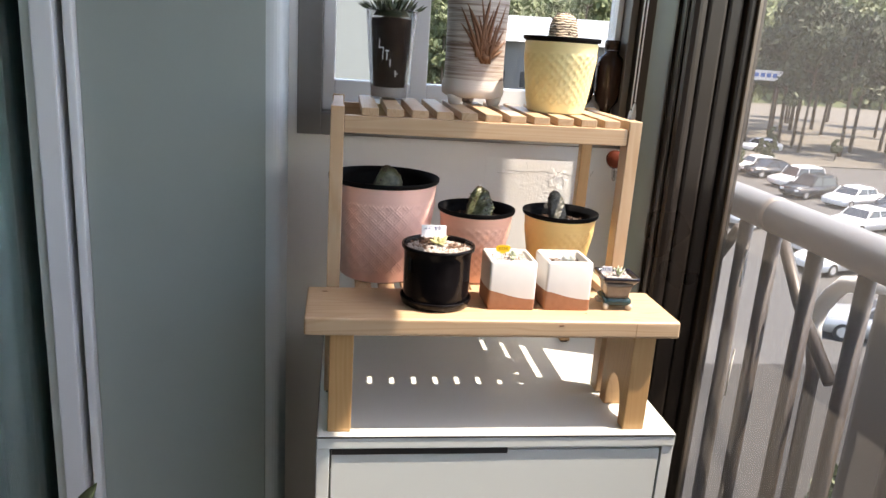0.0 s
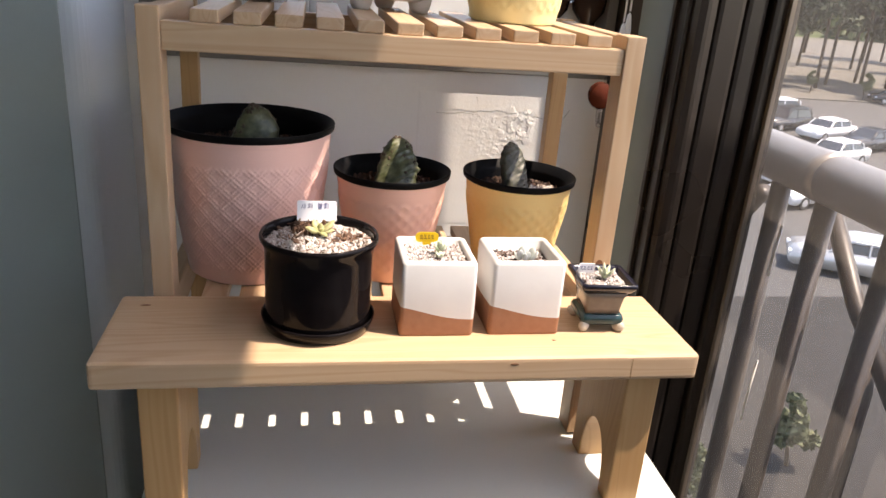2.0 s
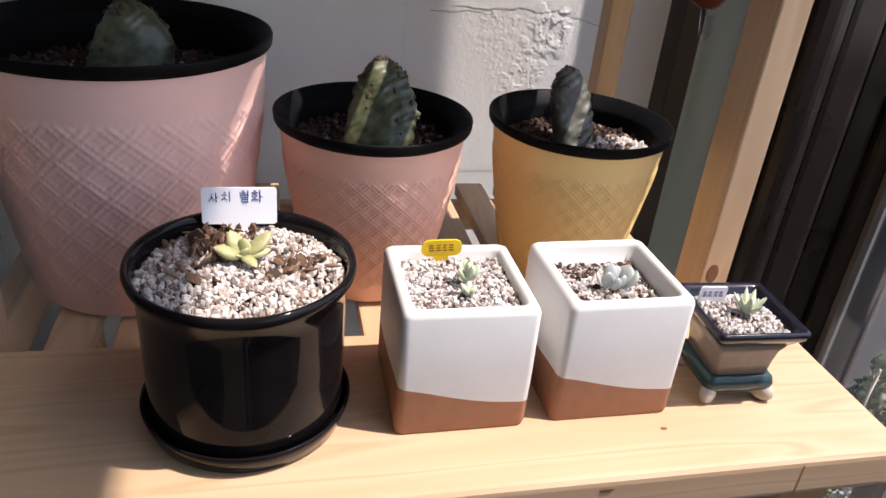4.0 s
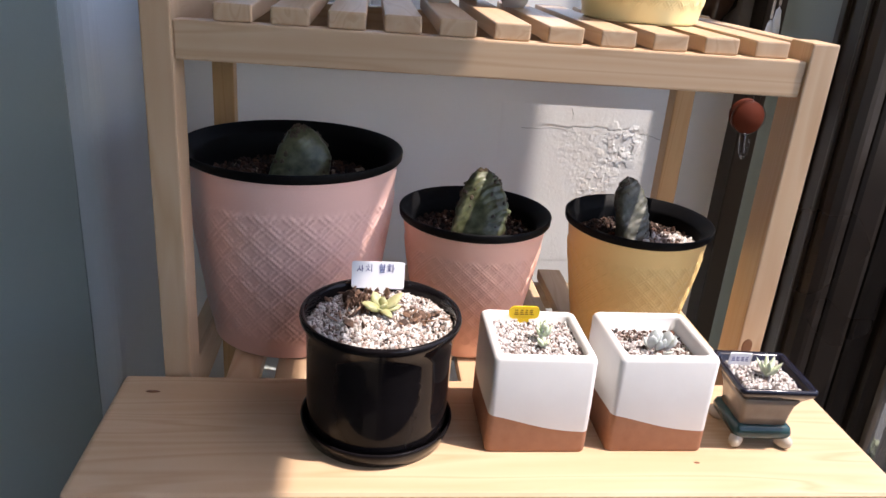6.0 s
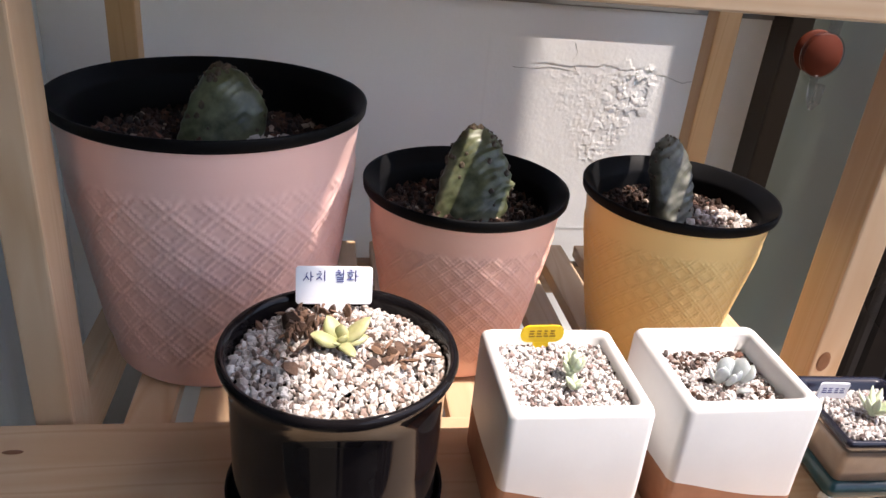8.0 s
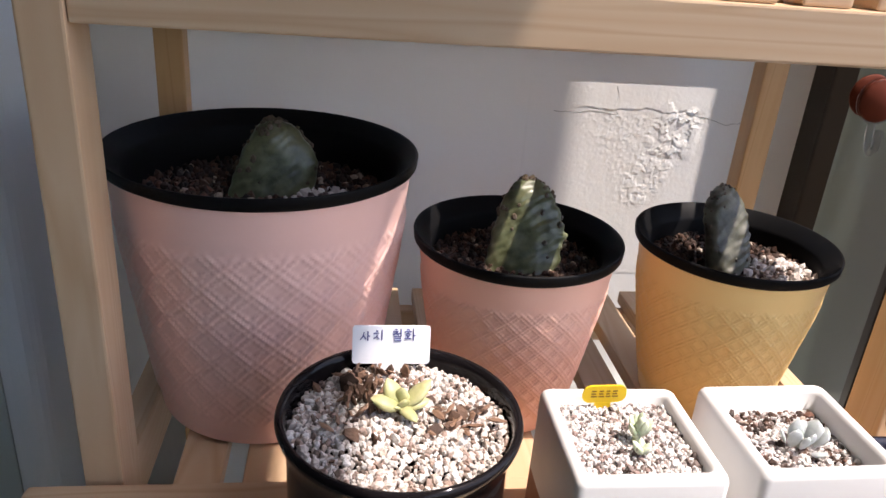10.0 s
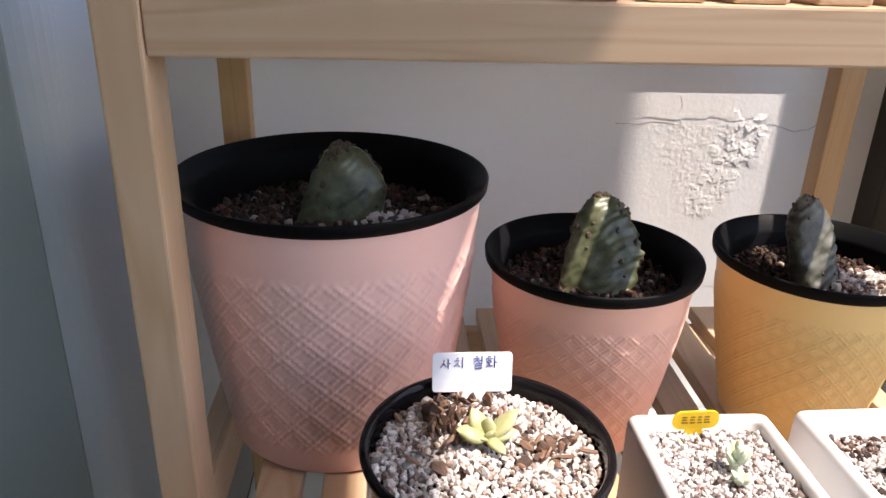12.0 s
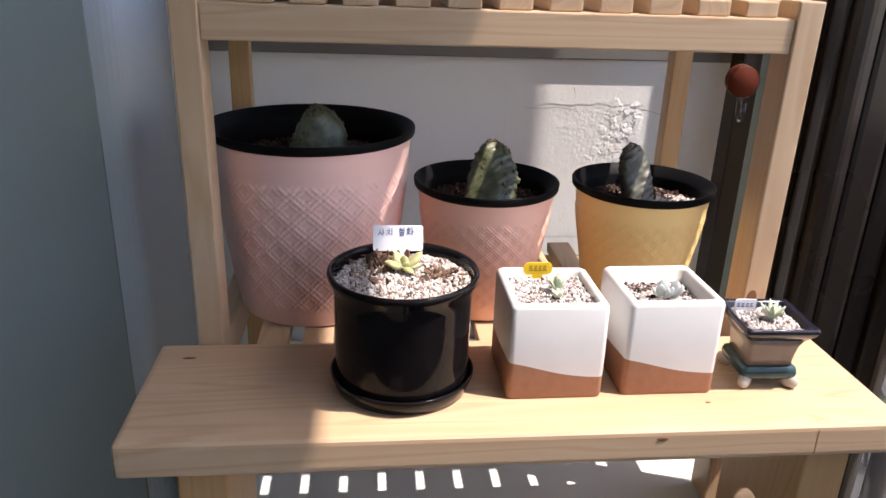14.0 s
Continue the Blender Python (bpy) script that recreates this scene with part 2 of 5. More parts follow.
def striped_skin():
    m = Nodes("pale striped cactus skin", 0.6)
    v = m.coords()
    sep = m.add("SeparateXYZ")
    m.link(v, sep.inputs[0])
    wave = m.math("SINE", m.math("ADD", m.math("MULTIPLY", sep.outputs[2], 1850.0), m.math("MULTIPLY", m.noise(v, 130, 3), 11.0)))
    m.bump(wave, 0.4, 0.0006)
    return m.colour(m.ramp(m.math("MULTIPLY_ADD", wave, 0.5, 0.5), (0.25, (0.075, 0.040, 0.022)), (0.6, (0.66, 0.54, 0.40))))


STRIPED = striped_skin()
LIME = leafy("pale lime succulent leaf", (0.28, 0.29, 0.12), (0.44, 0.41, 0.21))
MINT = leafy("pale mint succulent leaf", (0.42, 0.49, 0.34), (0.60, 0.64, 0.48))
POWDER = leafy("powdery grey succulent leaf", (0.33, 0.37, 0.365), (0.50, 0.53, 0.52))
DARKLEAF = leafy("dark succulent leaf", (0.02, 0.04, 0.018), (0.05, 0.07, 0.03))
LABEL = plain("white plastic tag", (0.90, 0.91, 0.95), 0.4, vary=0.02)
TAG_YELLOW = plain("yellow plastic tag", (0.85, 0.56, 0.02), 0.4, vary=0.04)
INK = plain("blue ink", (0.03, 0.04, 0.20), 0.6)
INK_DARK = plain("dark ink", (0.28, 0.14, 0.005), 0.6)
RUST = plain("red brown plastic", (0.085, 0.016, 0.006), 0.6, vary=0.2, gloss=0.1)
BOTTLE = glaze("dark brown glass", (0.035, 0.018, 0.012), 0.1)


def vase_mat():
    m = Nodes("banded grey brown stoneware", 0.6)
    v = m.coords()
    sep = m.add("SeparateXYZ")
    m.link(v, sep.inputs[0])
    z = sep.outputs[2]
    wob = m.noise(m.coords((3, 3, 60)), 4, 4)
    streak = m.noise(m.coords((14, 14, 420)), 1.0, 3, 0.6)
    c = m.ramp(streak, (0.35, (0.20, 0.13, 0.10)), (0.5, (0.42, 0.36, 0.33)), (0.68, (0.60, 0.55, 0.51)))
    low = m.math("LESS_THAN", z, m.math("MULTIPLY_ADD", wob, 0.008, 0.030))
    c = m.mix(low, c, (0.66, 0.62, 0.60))
    m.bump(streak, 0.5, 0.001)
    return m.colour(c)


VASE = vase_mat()
MOTIF = plain("brown slip", (0.17, 0.075, 0.035), 0.6, vary=0.4, scale=200, bump=0.4)

ASPHALT = plain("pale sunlit asphalt", (0.060, 0.0585, 0.0565), 0.9, vary=0.12, scale=0.6)
EARTH = plain("dry earth and grass", (0.100, 0.090, 0.075), 0.95, vary=0.3, scale=0.5)
BRICK = plain("red brick wall", (0.30, 0.115, 0.085), 0.85, vary=0.2, scale=4)
WHITE_PAINT = plain("white painted plaster", (0.72, 0.72, 0.70), 0.7, vary=0.06, scale=2)
ROOF_BLUE = plain("pale blue sheet roof", (0.27, 0.30, 0.32), 0.4, vary=0.06, scale=1)
FACADE = plain("grey facade", (0.13, 0.14, 0.14), 0.7, vary=0.12, scale=1)
WINDARK = plain("dark window", (0.03, 0.035, 0.04), 0.15)
BARK = plain("grey brown bark", (0.10, 0.075, 0.055), 0.9, vary=0.35, scale=6)
CARWHITE = plain("white car paint", (0.62, 0.63, 0.64), 0.25, vary=0.02, scale=2, bump=0.0)
CARDARK = plain("dark grey car paint", (0.03, 0.032, 0.036), 0.25, vary=0.05, scale=2, bump=0.0)
CARSILVER = plain("silver car paint", (0.45, 0.46, 0.47), 0.25, 0.4, vary=0.03, scale=2, bump=0.0)
TYRE = plain("rubber", (0.015, 0.015, 0.015), 0.8)
SIGNBLUE = plain("blue sign print", (0.10, 0.18, 0.45), 0.6)


def foliage(name, a, b):
    m = Nodes(name, 0.7)
    g = m.add("NewGeometry")
    c = m.mix(g.outputs["Random Per Island"], a, b)
    m.b.inputs["Subsurface Weight"].default_value = 0.0
    return m.colour(c)


PINE_NEEDLES = foliage("pine foliage", (0.022, 0.033, 0.016), (0.060, 0.075, 0.036))
SPRING = foliage("fresh green foliage", (0.055, 0.070, 0.030), (0.145, 0.170, 0.074))
SHRUB = foliage("shrub foliage", (0.045, 0.06, 0.03), (0.12, 0.13, 0.06))


# ---- building helpers ----
def part(name, bm, material, parent=None, label="", smooth=False, at=None):
    """Links a bmesh as one mesh object, under a thing or a part when given."""
    me = bpy.data.meshes.new(name)
    bm.to_mesh(me)
    bm.free()
    for k in (material if isinstance(material, (list, tuple)) else [material]):
        me.materials.append(k)
    if smooth:
        me.polygons.foreach_set("use_smooth", [True] * len(me.polygons))
    ob = new(name, me)
    if parent is not None:
        ob.parent = parent
    if at is not None:
        ob.matrix_basis = at
    if label:
        ob["label"] = label
    return ob


def thing(name, at, label, category, group="", kind=""):
    ob = new(name)
    ob.empty_display_size = 0.02
    ob.matrix_basis = at if isinstance(at, Matrix) else Matrix.Translation(at)
    return tagged(ob, label, category, group, kind)


def box(bm, x0, x1, y0, y1, z0, z1, bevel=0.0, seg=2):
    m = Matrix.Translation(((x0 + x1) / 2, (y0 + y1) / 2, (z0 + z1) / 2)) @ Matrix.Diagonal((x1 - x0, y1 - y0, z1 - z0, 1))
    r = bmesh.ops.create_cube(bm, size=1, matrix=m)
    if bevel:
        es = list({e for v in r["verts"] for e in v.link_edges})
        bmesh.ops.bevel(bm, geom=es, offset=bevel, segments=seg, affect="EDGES", profile=0.6)
    return bm


def boxed(*args, **kw):
    return box(bmesh.new(), *args, **kw)


def lathe(profile, seg=64, closed=False):
    """A turned body from (radius, height) pairs; radius 0 closes it."""
    bm = bmesh.new()
    rings = []
    for r, z in profile:
        if r < 1e-6:
            rings.append([bm.verts.new((0, 0, z))])
        else:
            rings.append([bm.verts.new((r * math.cos(2 * math.pi * i / seg), r * math.sin(2 * math.pi * i / seg), z)) for i in range(seg)])
    for a, b in zip(rings, rings[1:]):
        for i in range(seg):
            j = (i + 1) % seg
            if len(a) == 1 and len(b) == 1:
                continue
            if len(a) == 1:
                bm.faces.new((a[0], b[j], b[i]))
            elif len(b) == 1:
                bm.faces.new((a[i], a[j], b[0]))
            else:
                bm.faces.new((a[i], a[j], b[j], b[i]))
    bmesh.ops.recalc_face_normals(bm, faces=bm.faces)
    return bm


def tube(points, radius, seg=10, bm=None, ends=True):
    """A round bar along a line of points; radius may be one number or one for each point."""
    bm = bm or bmesh.new()
    pts = [Vector(p) for p in points]
    rad = radius if isinstance(radius, (list, tuple)) else [radius] * len(pts)
    rings = []
    for i, p in enumerate(pts):
        d = (pts[min(i + 1, len(pts) - 1)] - pts[max(i - 1, 0)]).normalized()
        side = d.cross(Vector((0.3, 0.1, 1)) if abs(d.z) < 0.95 else Vector((1, 0, 0))).normalized()
        up = side.cross(d)
        rings.append([bm.verts.new(p + rad[i] * (math.cos(k * 2 * math.pi / seg) * side + math.sin(k * 2 * math.pi / seg) * up)) for k in range(seg)])
    for a, b in zip(rings, rings[1:]):
        for k in range(seg):
            bm.faces.new((a[k], a[(k + 1) % seg], b[(k + 1) % seg], b[k]))
    if ends:
        bm.faces.new(rings[0][::-1])
        bm.faces.new(rings[-1])
    bmesh.ops.recalc_face_normals(bm, faces=bm.faces)
    return bm


def stones(name, spots, size, material, parent, rng, flat=0.75, label=""):
    """Many small stones as one mesh: each a squashed, dented ball at its spot."""
    src = bmesh.new()
    bmesh.ops.create_icosphere(src, subdivisions=1, radius=1)
    base = [v.co.copy() for v in src.verts]
    tri = [[v.index for v in f.verts] for f in src.faces]
    src.free()
    verts, faces = [], []
    for x, y, z in spots:
        r = size * rng.choice((0.55, 0.75, 0.9, 1.0, 1.1, 1.25, 1.5)) * rng.uniform(0.85, 1.15)
        m = Euler((rng.uniform(0, 6), rng.uniform(0, 6), rng.uniform(0, 6))).to_matrix() @ Matrix.Diagonal((r * rng.uniform(0.8, 1.35), r * rng.uniform(0.7, 1.0), r * flat))
        o = len(verts)
        seed = Vector((rng.uniform(0, 50), 0, 0))
        for c in base:
            k = 1 + 0.55 * noise.noise(c * 1.5 + seed)
            verts.append(m @ (c * k) + Vector((x, y, z)))
        faces += [[a + o for a in f] for f in tri]
    me = bpy.data.meshes.new(name)
    me.from_pydata(verts, [], faces)
    me.materials.append(material)
    ob = new(name, me)
    ob.parent = parent
    return tagged(ob, label, kind="stuff")


def disc_spots(radius, z, step, rng, heap=0.0, jitter=0.45, layers=2):
    out = []
    n = int(radius / step) + 1
    for k in range(layers):
        for i in range(-n, n + 1):
            for j in range(-n, n + 1):
                x, y = (i + rng.uniform(-jitter, jitter) + 0.5 * k) * step, (j + rng.uniform(-jitter, jitter) + 0.5 * k) * step
                if x * x + y * y < radius * radius:
                    out.append((x, y, z - (1 - k) * step * 0.45 + heap * (1 - (x * x + y * y) / radius ** 2) + rng.uniform(-0.2, 0.25) * step))
    return out


def square_spots(hx, hy, z, step, rng, layers=2):
    out = []
    for k in range(layers):
        for i in range(-int(hx / step), int(hx / step) + 1):
            for j in range(-int(hy / step), int(hy / step) + 1):
                x, y = (i + rng.uniform(-0.45, 0.45)) * step, (j + rng.uniform(-0.45, 0.45)) * step
                if abs(x) < hx and abs(y) < hy:
                    out.append((x, y, z - (1 - k) * step * 0.45 + rng.uniform(-0.2, 0.25) * step))
    return out


def leaf_bm(length, width, thick, curl=0.3, seg=8, rings=7, tip=1.0):
    """A fleshy leaf along +x, swollen in the middle and curling up at its end."""
    bm = bmesh.new()
    rr = []
    for i in range(rings + 1):
        s = i / rings
        w = math.sin(math.pi * min(1, 0.06 + 0.94 * s) ** tip) ** 0.7
        z = curl * length * s * s
        rr.append([bm.verts.new((length * s, 0.5 * width * w * math.cos(2 * math.pi * k / seg), z + 0.5 * thick * w * math.sin(2 * math.pi * k / seg))) for k in range(seg)])
    for a, b in zip(rr, rr[1:]):
        for k in range(seg):
            bm.faces.new((a[k], a[(k + 1) % seg], b[(k + 1) % seg], b[k]))
    bm.faces.new(rr[0][::-1])
    bm.faces.new(rr[-1])
    bmesh.ops.recalc_face_normals(bm, faces=bm.faces)
    return bm


# ---- the balcony ----
def structure(name, bm, mat, label, category, parent=None):
    ob = part(name, bm, mat, parent)
    return tagged(ob, label, category, kind="structure")


structure("floor", boxed(-0.52, 0.64, -4.7, 1.4, -0.1, 0.0), FLOOR, "brown grey tiled balcony floor", "floor")
structure("ceiling", boxed(-0.52, 0.64, -4.7, 1.4, 2.45, 2.55), CEILING, "white painted balcony ceiling", "ceiling")

bm = bmesh.new()
box(bm, -0.52, 0.478, 1.24, 1.40, 0.0, 1.205)
box(bm, -0.52, 0.478, 1.24, 1.40, 2.15, 2.45)
box(bm, -0.52, -0.066, 1.24, 1.40, 1.205, 2.15)
structure("wall_north", bm, WALL_BACK, "white painted end wall with peeling paint under its window", "wall")
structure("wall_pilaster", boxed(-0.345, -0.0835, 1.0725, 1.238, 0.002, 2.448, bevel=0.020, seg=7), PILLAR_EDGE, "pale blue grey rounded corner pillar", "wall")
# Added thin sheet: the pillar front's shade is put into its colour.
structure("wall_panel", boxed(-0.345, -0.1040, 1.0702, 1.0728, 0.002, 2.448, bevel=0.001, seg=2), PILLAR_SHADED, "added grey green sheet carrying the shade on the pillar front", "wall")
structure("wall_south", boxed(-0.52, 0.64, -4.70, -4.60, 0.0, 2.45), WALL, "plain white wall at the balcony's end", "wall")

bm = bmesh.new()
box(bm, 0.478, 0.632, -4.6, 1.40, 2.335, 2.45)
# Unseen sill wall and south stretch, sized to hold back window light.
box(bm, 0.478, 0.612, -4.6, 1.40, 0.0, 0.55)
box(bm, 0.478, 0.632, -4.6, -0.80, 0.55, 2.335)
structure("wall_east", bm, WALL, "white wall round the wide balcony window, low and far parts unseen", "wall")
bm = bmesh.new()
box(bm, -0.52, -0.42, -4.6, -0.9, 0.0, 2.45)
box(bm, -0.52, -0.42, -0.9, 1.238, 2.1, 2.45)
box(bm, -0.52, -0.51, -0.9, 1.238, 0.0, 2.1)
structure("wall_west", bm, WALL, "white wall over the sliding door", "wall")

# peeling paint: a blistered skin on the end wall and a few lifted scraps
flakes = thing("peeling_paint", (0.335, 1.24, 1.10), "white paint blistering and peeling off the wall", "peeling paint")


def blistered_skin():
    bm = bmesh.new()
    nx, nz, w, h = 320, 300, 0.20, 0.185
    grid = []
    for j in range(nz + 1):
        row = []
        for i in range(nx + 1):
            x, z = (i / nx - 0.5) * w, (j / nz - 0.55) * h
            q = Vector((x * 110, 3.1, z * 110))
            n1 = noise.noise(q) + 0.6 * noise.noise(q * 2.6) + 0.35 * noise.noise(q * 6.1)
            n2 = noise.noise(q * 1.9 + Vector((9, 0, 4))) + 0.7 * noise.noise(q * 5.2)
            grain = noise.noise(q * 4.0 + Vector((0, 7, 0))) + 0.5 * noise.noise(q * 9.0)
            half = 0.014 + 0.044 * max(0.0, min(1.0, (z + 0.030) / 0.075))
            mask = max(0.0, min(1.0, (half - abs(x - 0.010)) / 0.010)) * max(0.0, min(1.0, (0.052 - z) / 0.004)) * max(0.0, min(1.0, (z + 0.034) / 0.010))
            edge = min(1.0, min(i, nx - i) / 16, min(j, nz - j) / 16)
            line = 0.053 + 0.0034 * noise.noise(Vector((x * 60, 1.0, 0.0))) + 0.0014 * noise.noise(Vector((x * 260, 2.0, 0.0)))
            lip = max(0.0, min(1.0, (z - line) / 0.0008)) * max(0.0, 1 - max(0.0, z - line) / 0.022) * max(0.0, min(1.0, (0.060 - abs(x)) / 0.015))
            torn = max(0.0, min(1.0, (n1 + 0.05) / 0.05)) * max(0.0, min(1.0, (x + 0.004 - 0.35 * (z - 0.01)) / 0.02))
            step = max(0.0, min(1.0, (n1 - 0.15) / 0.06))
            chunk = max(0.0, min(1.0, (noise.noise(q * 0.75 + Vector((3, 0, 8))) + 0.45 * n1 - 0.12) / 0.05)) * max(0.0, min(1.0, (x - 0.018) / 0.008)) * max(0.0, min(1.0, (0.056 - x) / 0.004)) * max(0.0, min(1.0, (0.068 - z) / 0.004)) * max(0.0, min(1.0, (z - 0.012) / 0.006))
            y = edge * (0.00016 + 0.00005 * grain + mask * (0.00009 * step + 0.00016 * torn + 0.00007 * max(0.0, n2) + 0.00005 * grain) + 0.00022 * lip + 0.00030 * chunk)
            row.append(bm.verts.new((x, 0.0006 * (1 - edge) - y, z)))
        grid.append(row)
    for a, b in zip(grid, grid[1:]):
        for i in range(nx):
            bm.faces.new((a[i], a[i + 1], b[i + 1], b[i]))
    return part("paint_skin", bm, FLAKE, flakes, smooth=True)


blistered_skin()
rng = random.Random(3)
for cx, cz, r in ((0.040, 0.049, 0.0060), (0.046, 0.056, 0.0045)):
    bm = bmesh.new()
    n, ang = 22, rng.uniform(0, 6)
    mid, rim = bm.verts.new((cx, -0.0006, cz)), []
    for k in range(n):
        a = ang + 2 * math.pi * k / n
        q = r * (0.85 + 0.55 * noise.noise(Vector((math.cos(a) * 5.2, math.sin(a) * 5.2, cx * 900))))
        lift = 0.0003 + max(0.0, -math.sin(a)) * rng.uniform(0.0002, 0.0008)
        rim.append(bm.verts.new((cx + 1.25 * q * math.cos(a), -lift, cz + 0.75 * q * math.sin(a))))
    for k in range(n):
        bm.faces.new((mid, rim[k], rim[(k + 1) % n]))
    o = part("paint_flake", bm, FLAKE, flakes)
    o.modifiers.new("thick", "SOLIDIFY").thickness = 0.0003

# cracks in the paint
CRACK = plain("grey crack", (0.16, 0.15, 0.14), 0.9)
crack = thing("wall_crack", (0.34, 1.24, 1.13), "thin dark crack running through the wall paint", "crack")
rng = random.Random(41)
for pts in ([(-0.075, 0.020), (-0.058, 0.019), (-0.045, 0.021), (-0.020, 0.019)], [(-0.026, 0.042), (-0.023, 0.034), (-0.026, 0.027), (-0.022, 0.020)], [(0.048, 0.020), (0.060, 0.018), (0.070, 0.014), (0.080, 0.016)], [(0.082, 0.015), (0.090, 0.022), (0.095, 0.030)]):
    fine = []
    for (xa, za), (xb, zb) in zip(pts, pts[1:]):
        fine += [(xa + (xb - xa) * k / 5, za + (zb - za) * k / 5 + rng.uniform(-0.0007, 0.0007)) for k in range(5)]
    part("crack_line", tube([(x, -0.00012, z) for x, z in fine + [pts[-1]]], 0.00022, 5), CRACK, crack)


# window in the end wall
def end_window():
    w = thing("window_1", (0.2, 1.24, 1.2), "grey framed sliding window with a white inner sash", "window", kind="structure")
    x0, x1, z0, z1 = -0.271, 0.277, 0.0, 0.955
    bm = bmesh.new()
    box(bm, x0, x0 + 0.038, -0.004, 0.10, z0, z1, 0.0015)
    box(bm, x1 - 0.012, x1, -0.004, 0.10, z0, z1, 0.0015)
    box(bm, x0 + 0.038, x1 - 0.012, -0.004, 0.10, z0, z0 + 0.036, 0.0015)
    box(bm, x0 + 0.038, x1 - 0.012, -0.004, 0.10, z1 - 0.04, z1, 0.0015)
    part("window_frame", bm, GREYFRAME, w)
    bm = bmesh.new()
    a, b, c, d = x0 + 0.039, x1 - 0.013, z0 + 0.037, z1 - 0.041
    for xa, xb in ((a, a + 0.019), (a + 0.143, a + 0.171), (b - 0.010, b)):
        box(bm, xa, xb, 0.03, 0.065, c, d, 0.002)
    for xa, xb in ((a + 0.019, a + 0.143), (a + 0.171, b - 0.010)):
        box(bm, xa, xb, 0.03, 0.065, c, c + (0.050 if xa < 0 else 0.022), 0.002)
        box(bm, xa, xb, 0.03, 0.065, d - 0.03, d, 0.002)
    part("sash", bm, WHITEFRAME, w, "white plastic sash")
    for xa, xb, lo in ((a + 0.0195, a + 0.1425, 0.0505), (a + 0.1715, b - 0.0105, 0.0225)):
        p = part("pane", boxed(xa, xb, 0.045, 0.049, c + lo, d - 0.0305), PANE, w)
        p.visible_shadow = False
    part("window_sill", boxed(x0 + 0.039, x1 - 0.013, 0.066, 0.16, z0 + 0.0365, z0 + 0.05), WHITEFRAME, w)


end_window()


# sliding window along the side
def side_window():
    w = thing("window_2", (0.55, 1.0, 0.55), "dark brown aluminium sliding window, insect net drawn across", "window", kind="structure")
    h = 1.784
    X, Y = 0.55, 1.0
    def bx(bm, xa, xb, ya, yb, za=0.0, zb=h, bev=0.0015):
        return box(bm, xa - X, xb - X, ya - Y, yb - Y, za, zb, bev)
    bm = bmesh.new()
    bx(bm, 0.478, 0.612, 1.2135, 1.27)
    part("window_frame", bm, BROWN, w)
    bm = bmesh.new()
    bx(bm, 0.478, 0.612, -0.80, 1.2130, 0.0, 0.03)
    for xa in (0.484, 0.512, 0.541, 0.570, 0.600):
        bx(bm, xa, xa + 0.004, -0.80, 1.2125, 0.0305, 0.05)
    part("bottom_track", bm, BROWN, w)
    bm = bmesh.new()
    bx(bm, 0.478, 0.632, -0.80, 1.2130, h - 0.03, h)
    part("top_track", bm, BROWN, w)
    # parked inner sash with grey glass
    bm = bmesh.new()
    bx(bm, 0.488, 0.510, 1.056, 1.108, 0.051, h - 0.031, 0.009)
    bx(bm, 0.4835, 0.4875, 1.070, 1.074, 0.051, h - 0.031, 0.001)
    bx(bm, 0.4835, 0.4875, 1.098, 1.106, 0.051, h - 0.031, 0.001)
    s = part("inner_sash", bm, BROWN, w)
    p = part("pane", boxed(0.497 - X, 0.501 - X, 1.1085 - Y, 1.2125 - Y, 0.051, h - 0.031), PANE_GREY, s)
    p.visible_shadow = False
    # outer sashes, one behind the other
    bm = bmesh.new()
    for k, (xa, xb, ya, yb) in enumerate(((0.5125, 0.5415, 1.062, 1.088), (0.5450, 0.5680, 1.066, 1.120), (0.5715, 0.6000, 1.060, 1.140))):
        bx(bm, xa, xb, ya, yb, 0.051, h - 0.031, 0.005)
    part("outer_sash", bm, BROWN, w)
    n = part("insect_net", boxed(0.5905 - X, 0.5910 - X, -0.798 - Y, 1.0595 - Y, 0.051, h - 0.031), NET, w, "fine grey insect net")
    part("net_edge", bx(bmesh.new(), 0.584, 0.5895, 1.053, 1.0595, 0.051, h - 0.031, 0.001), BROWN_LIGHT, w)


side_window()


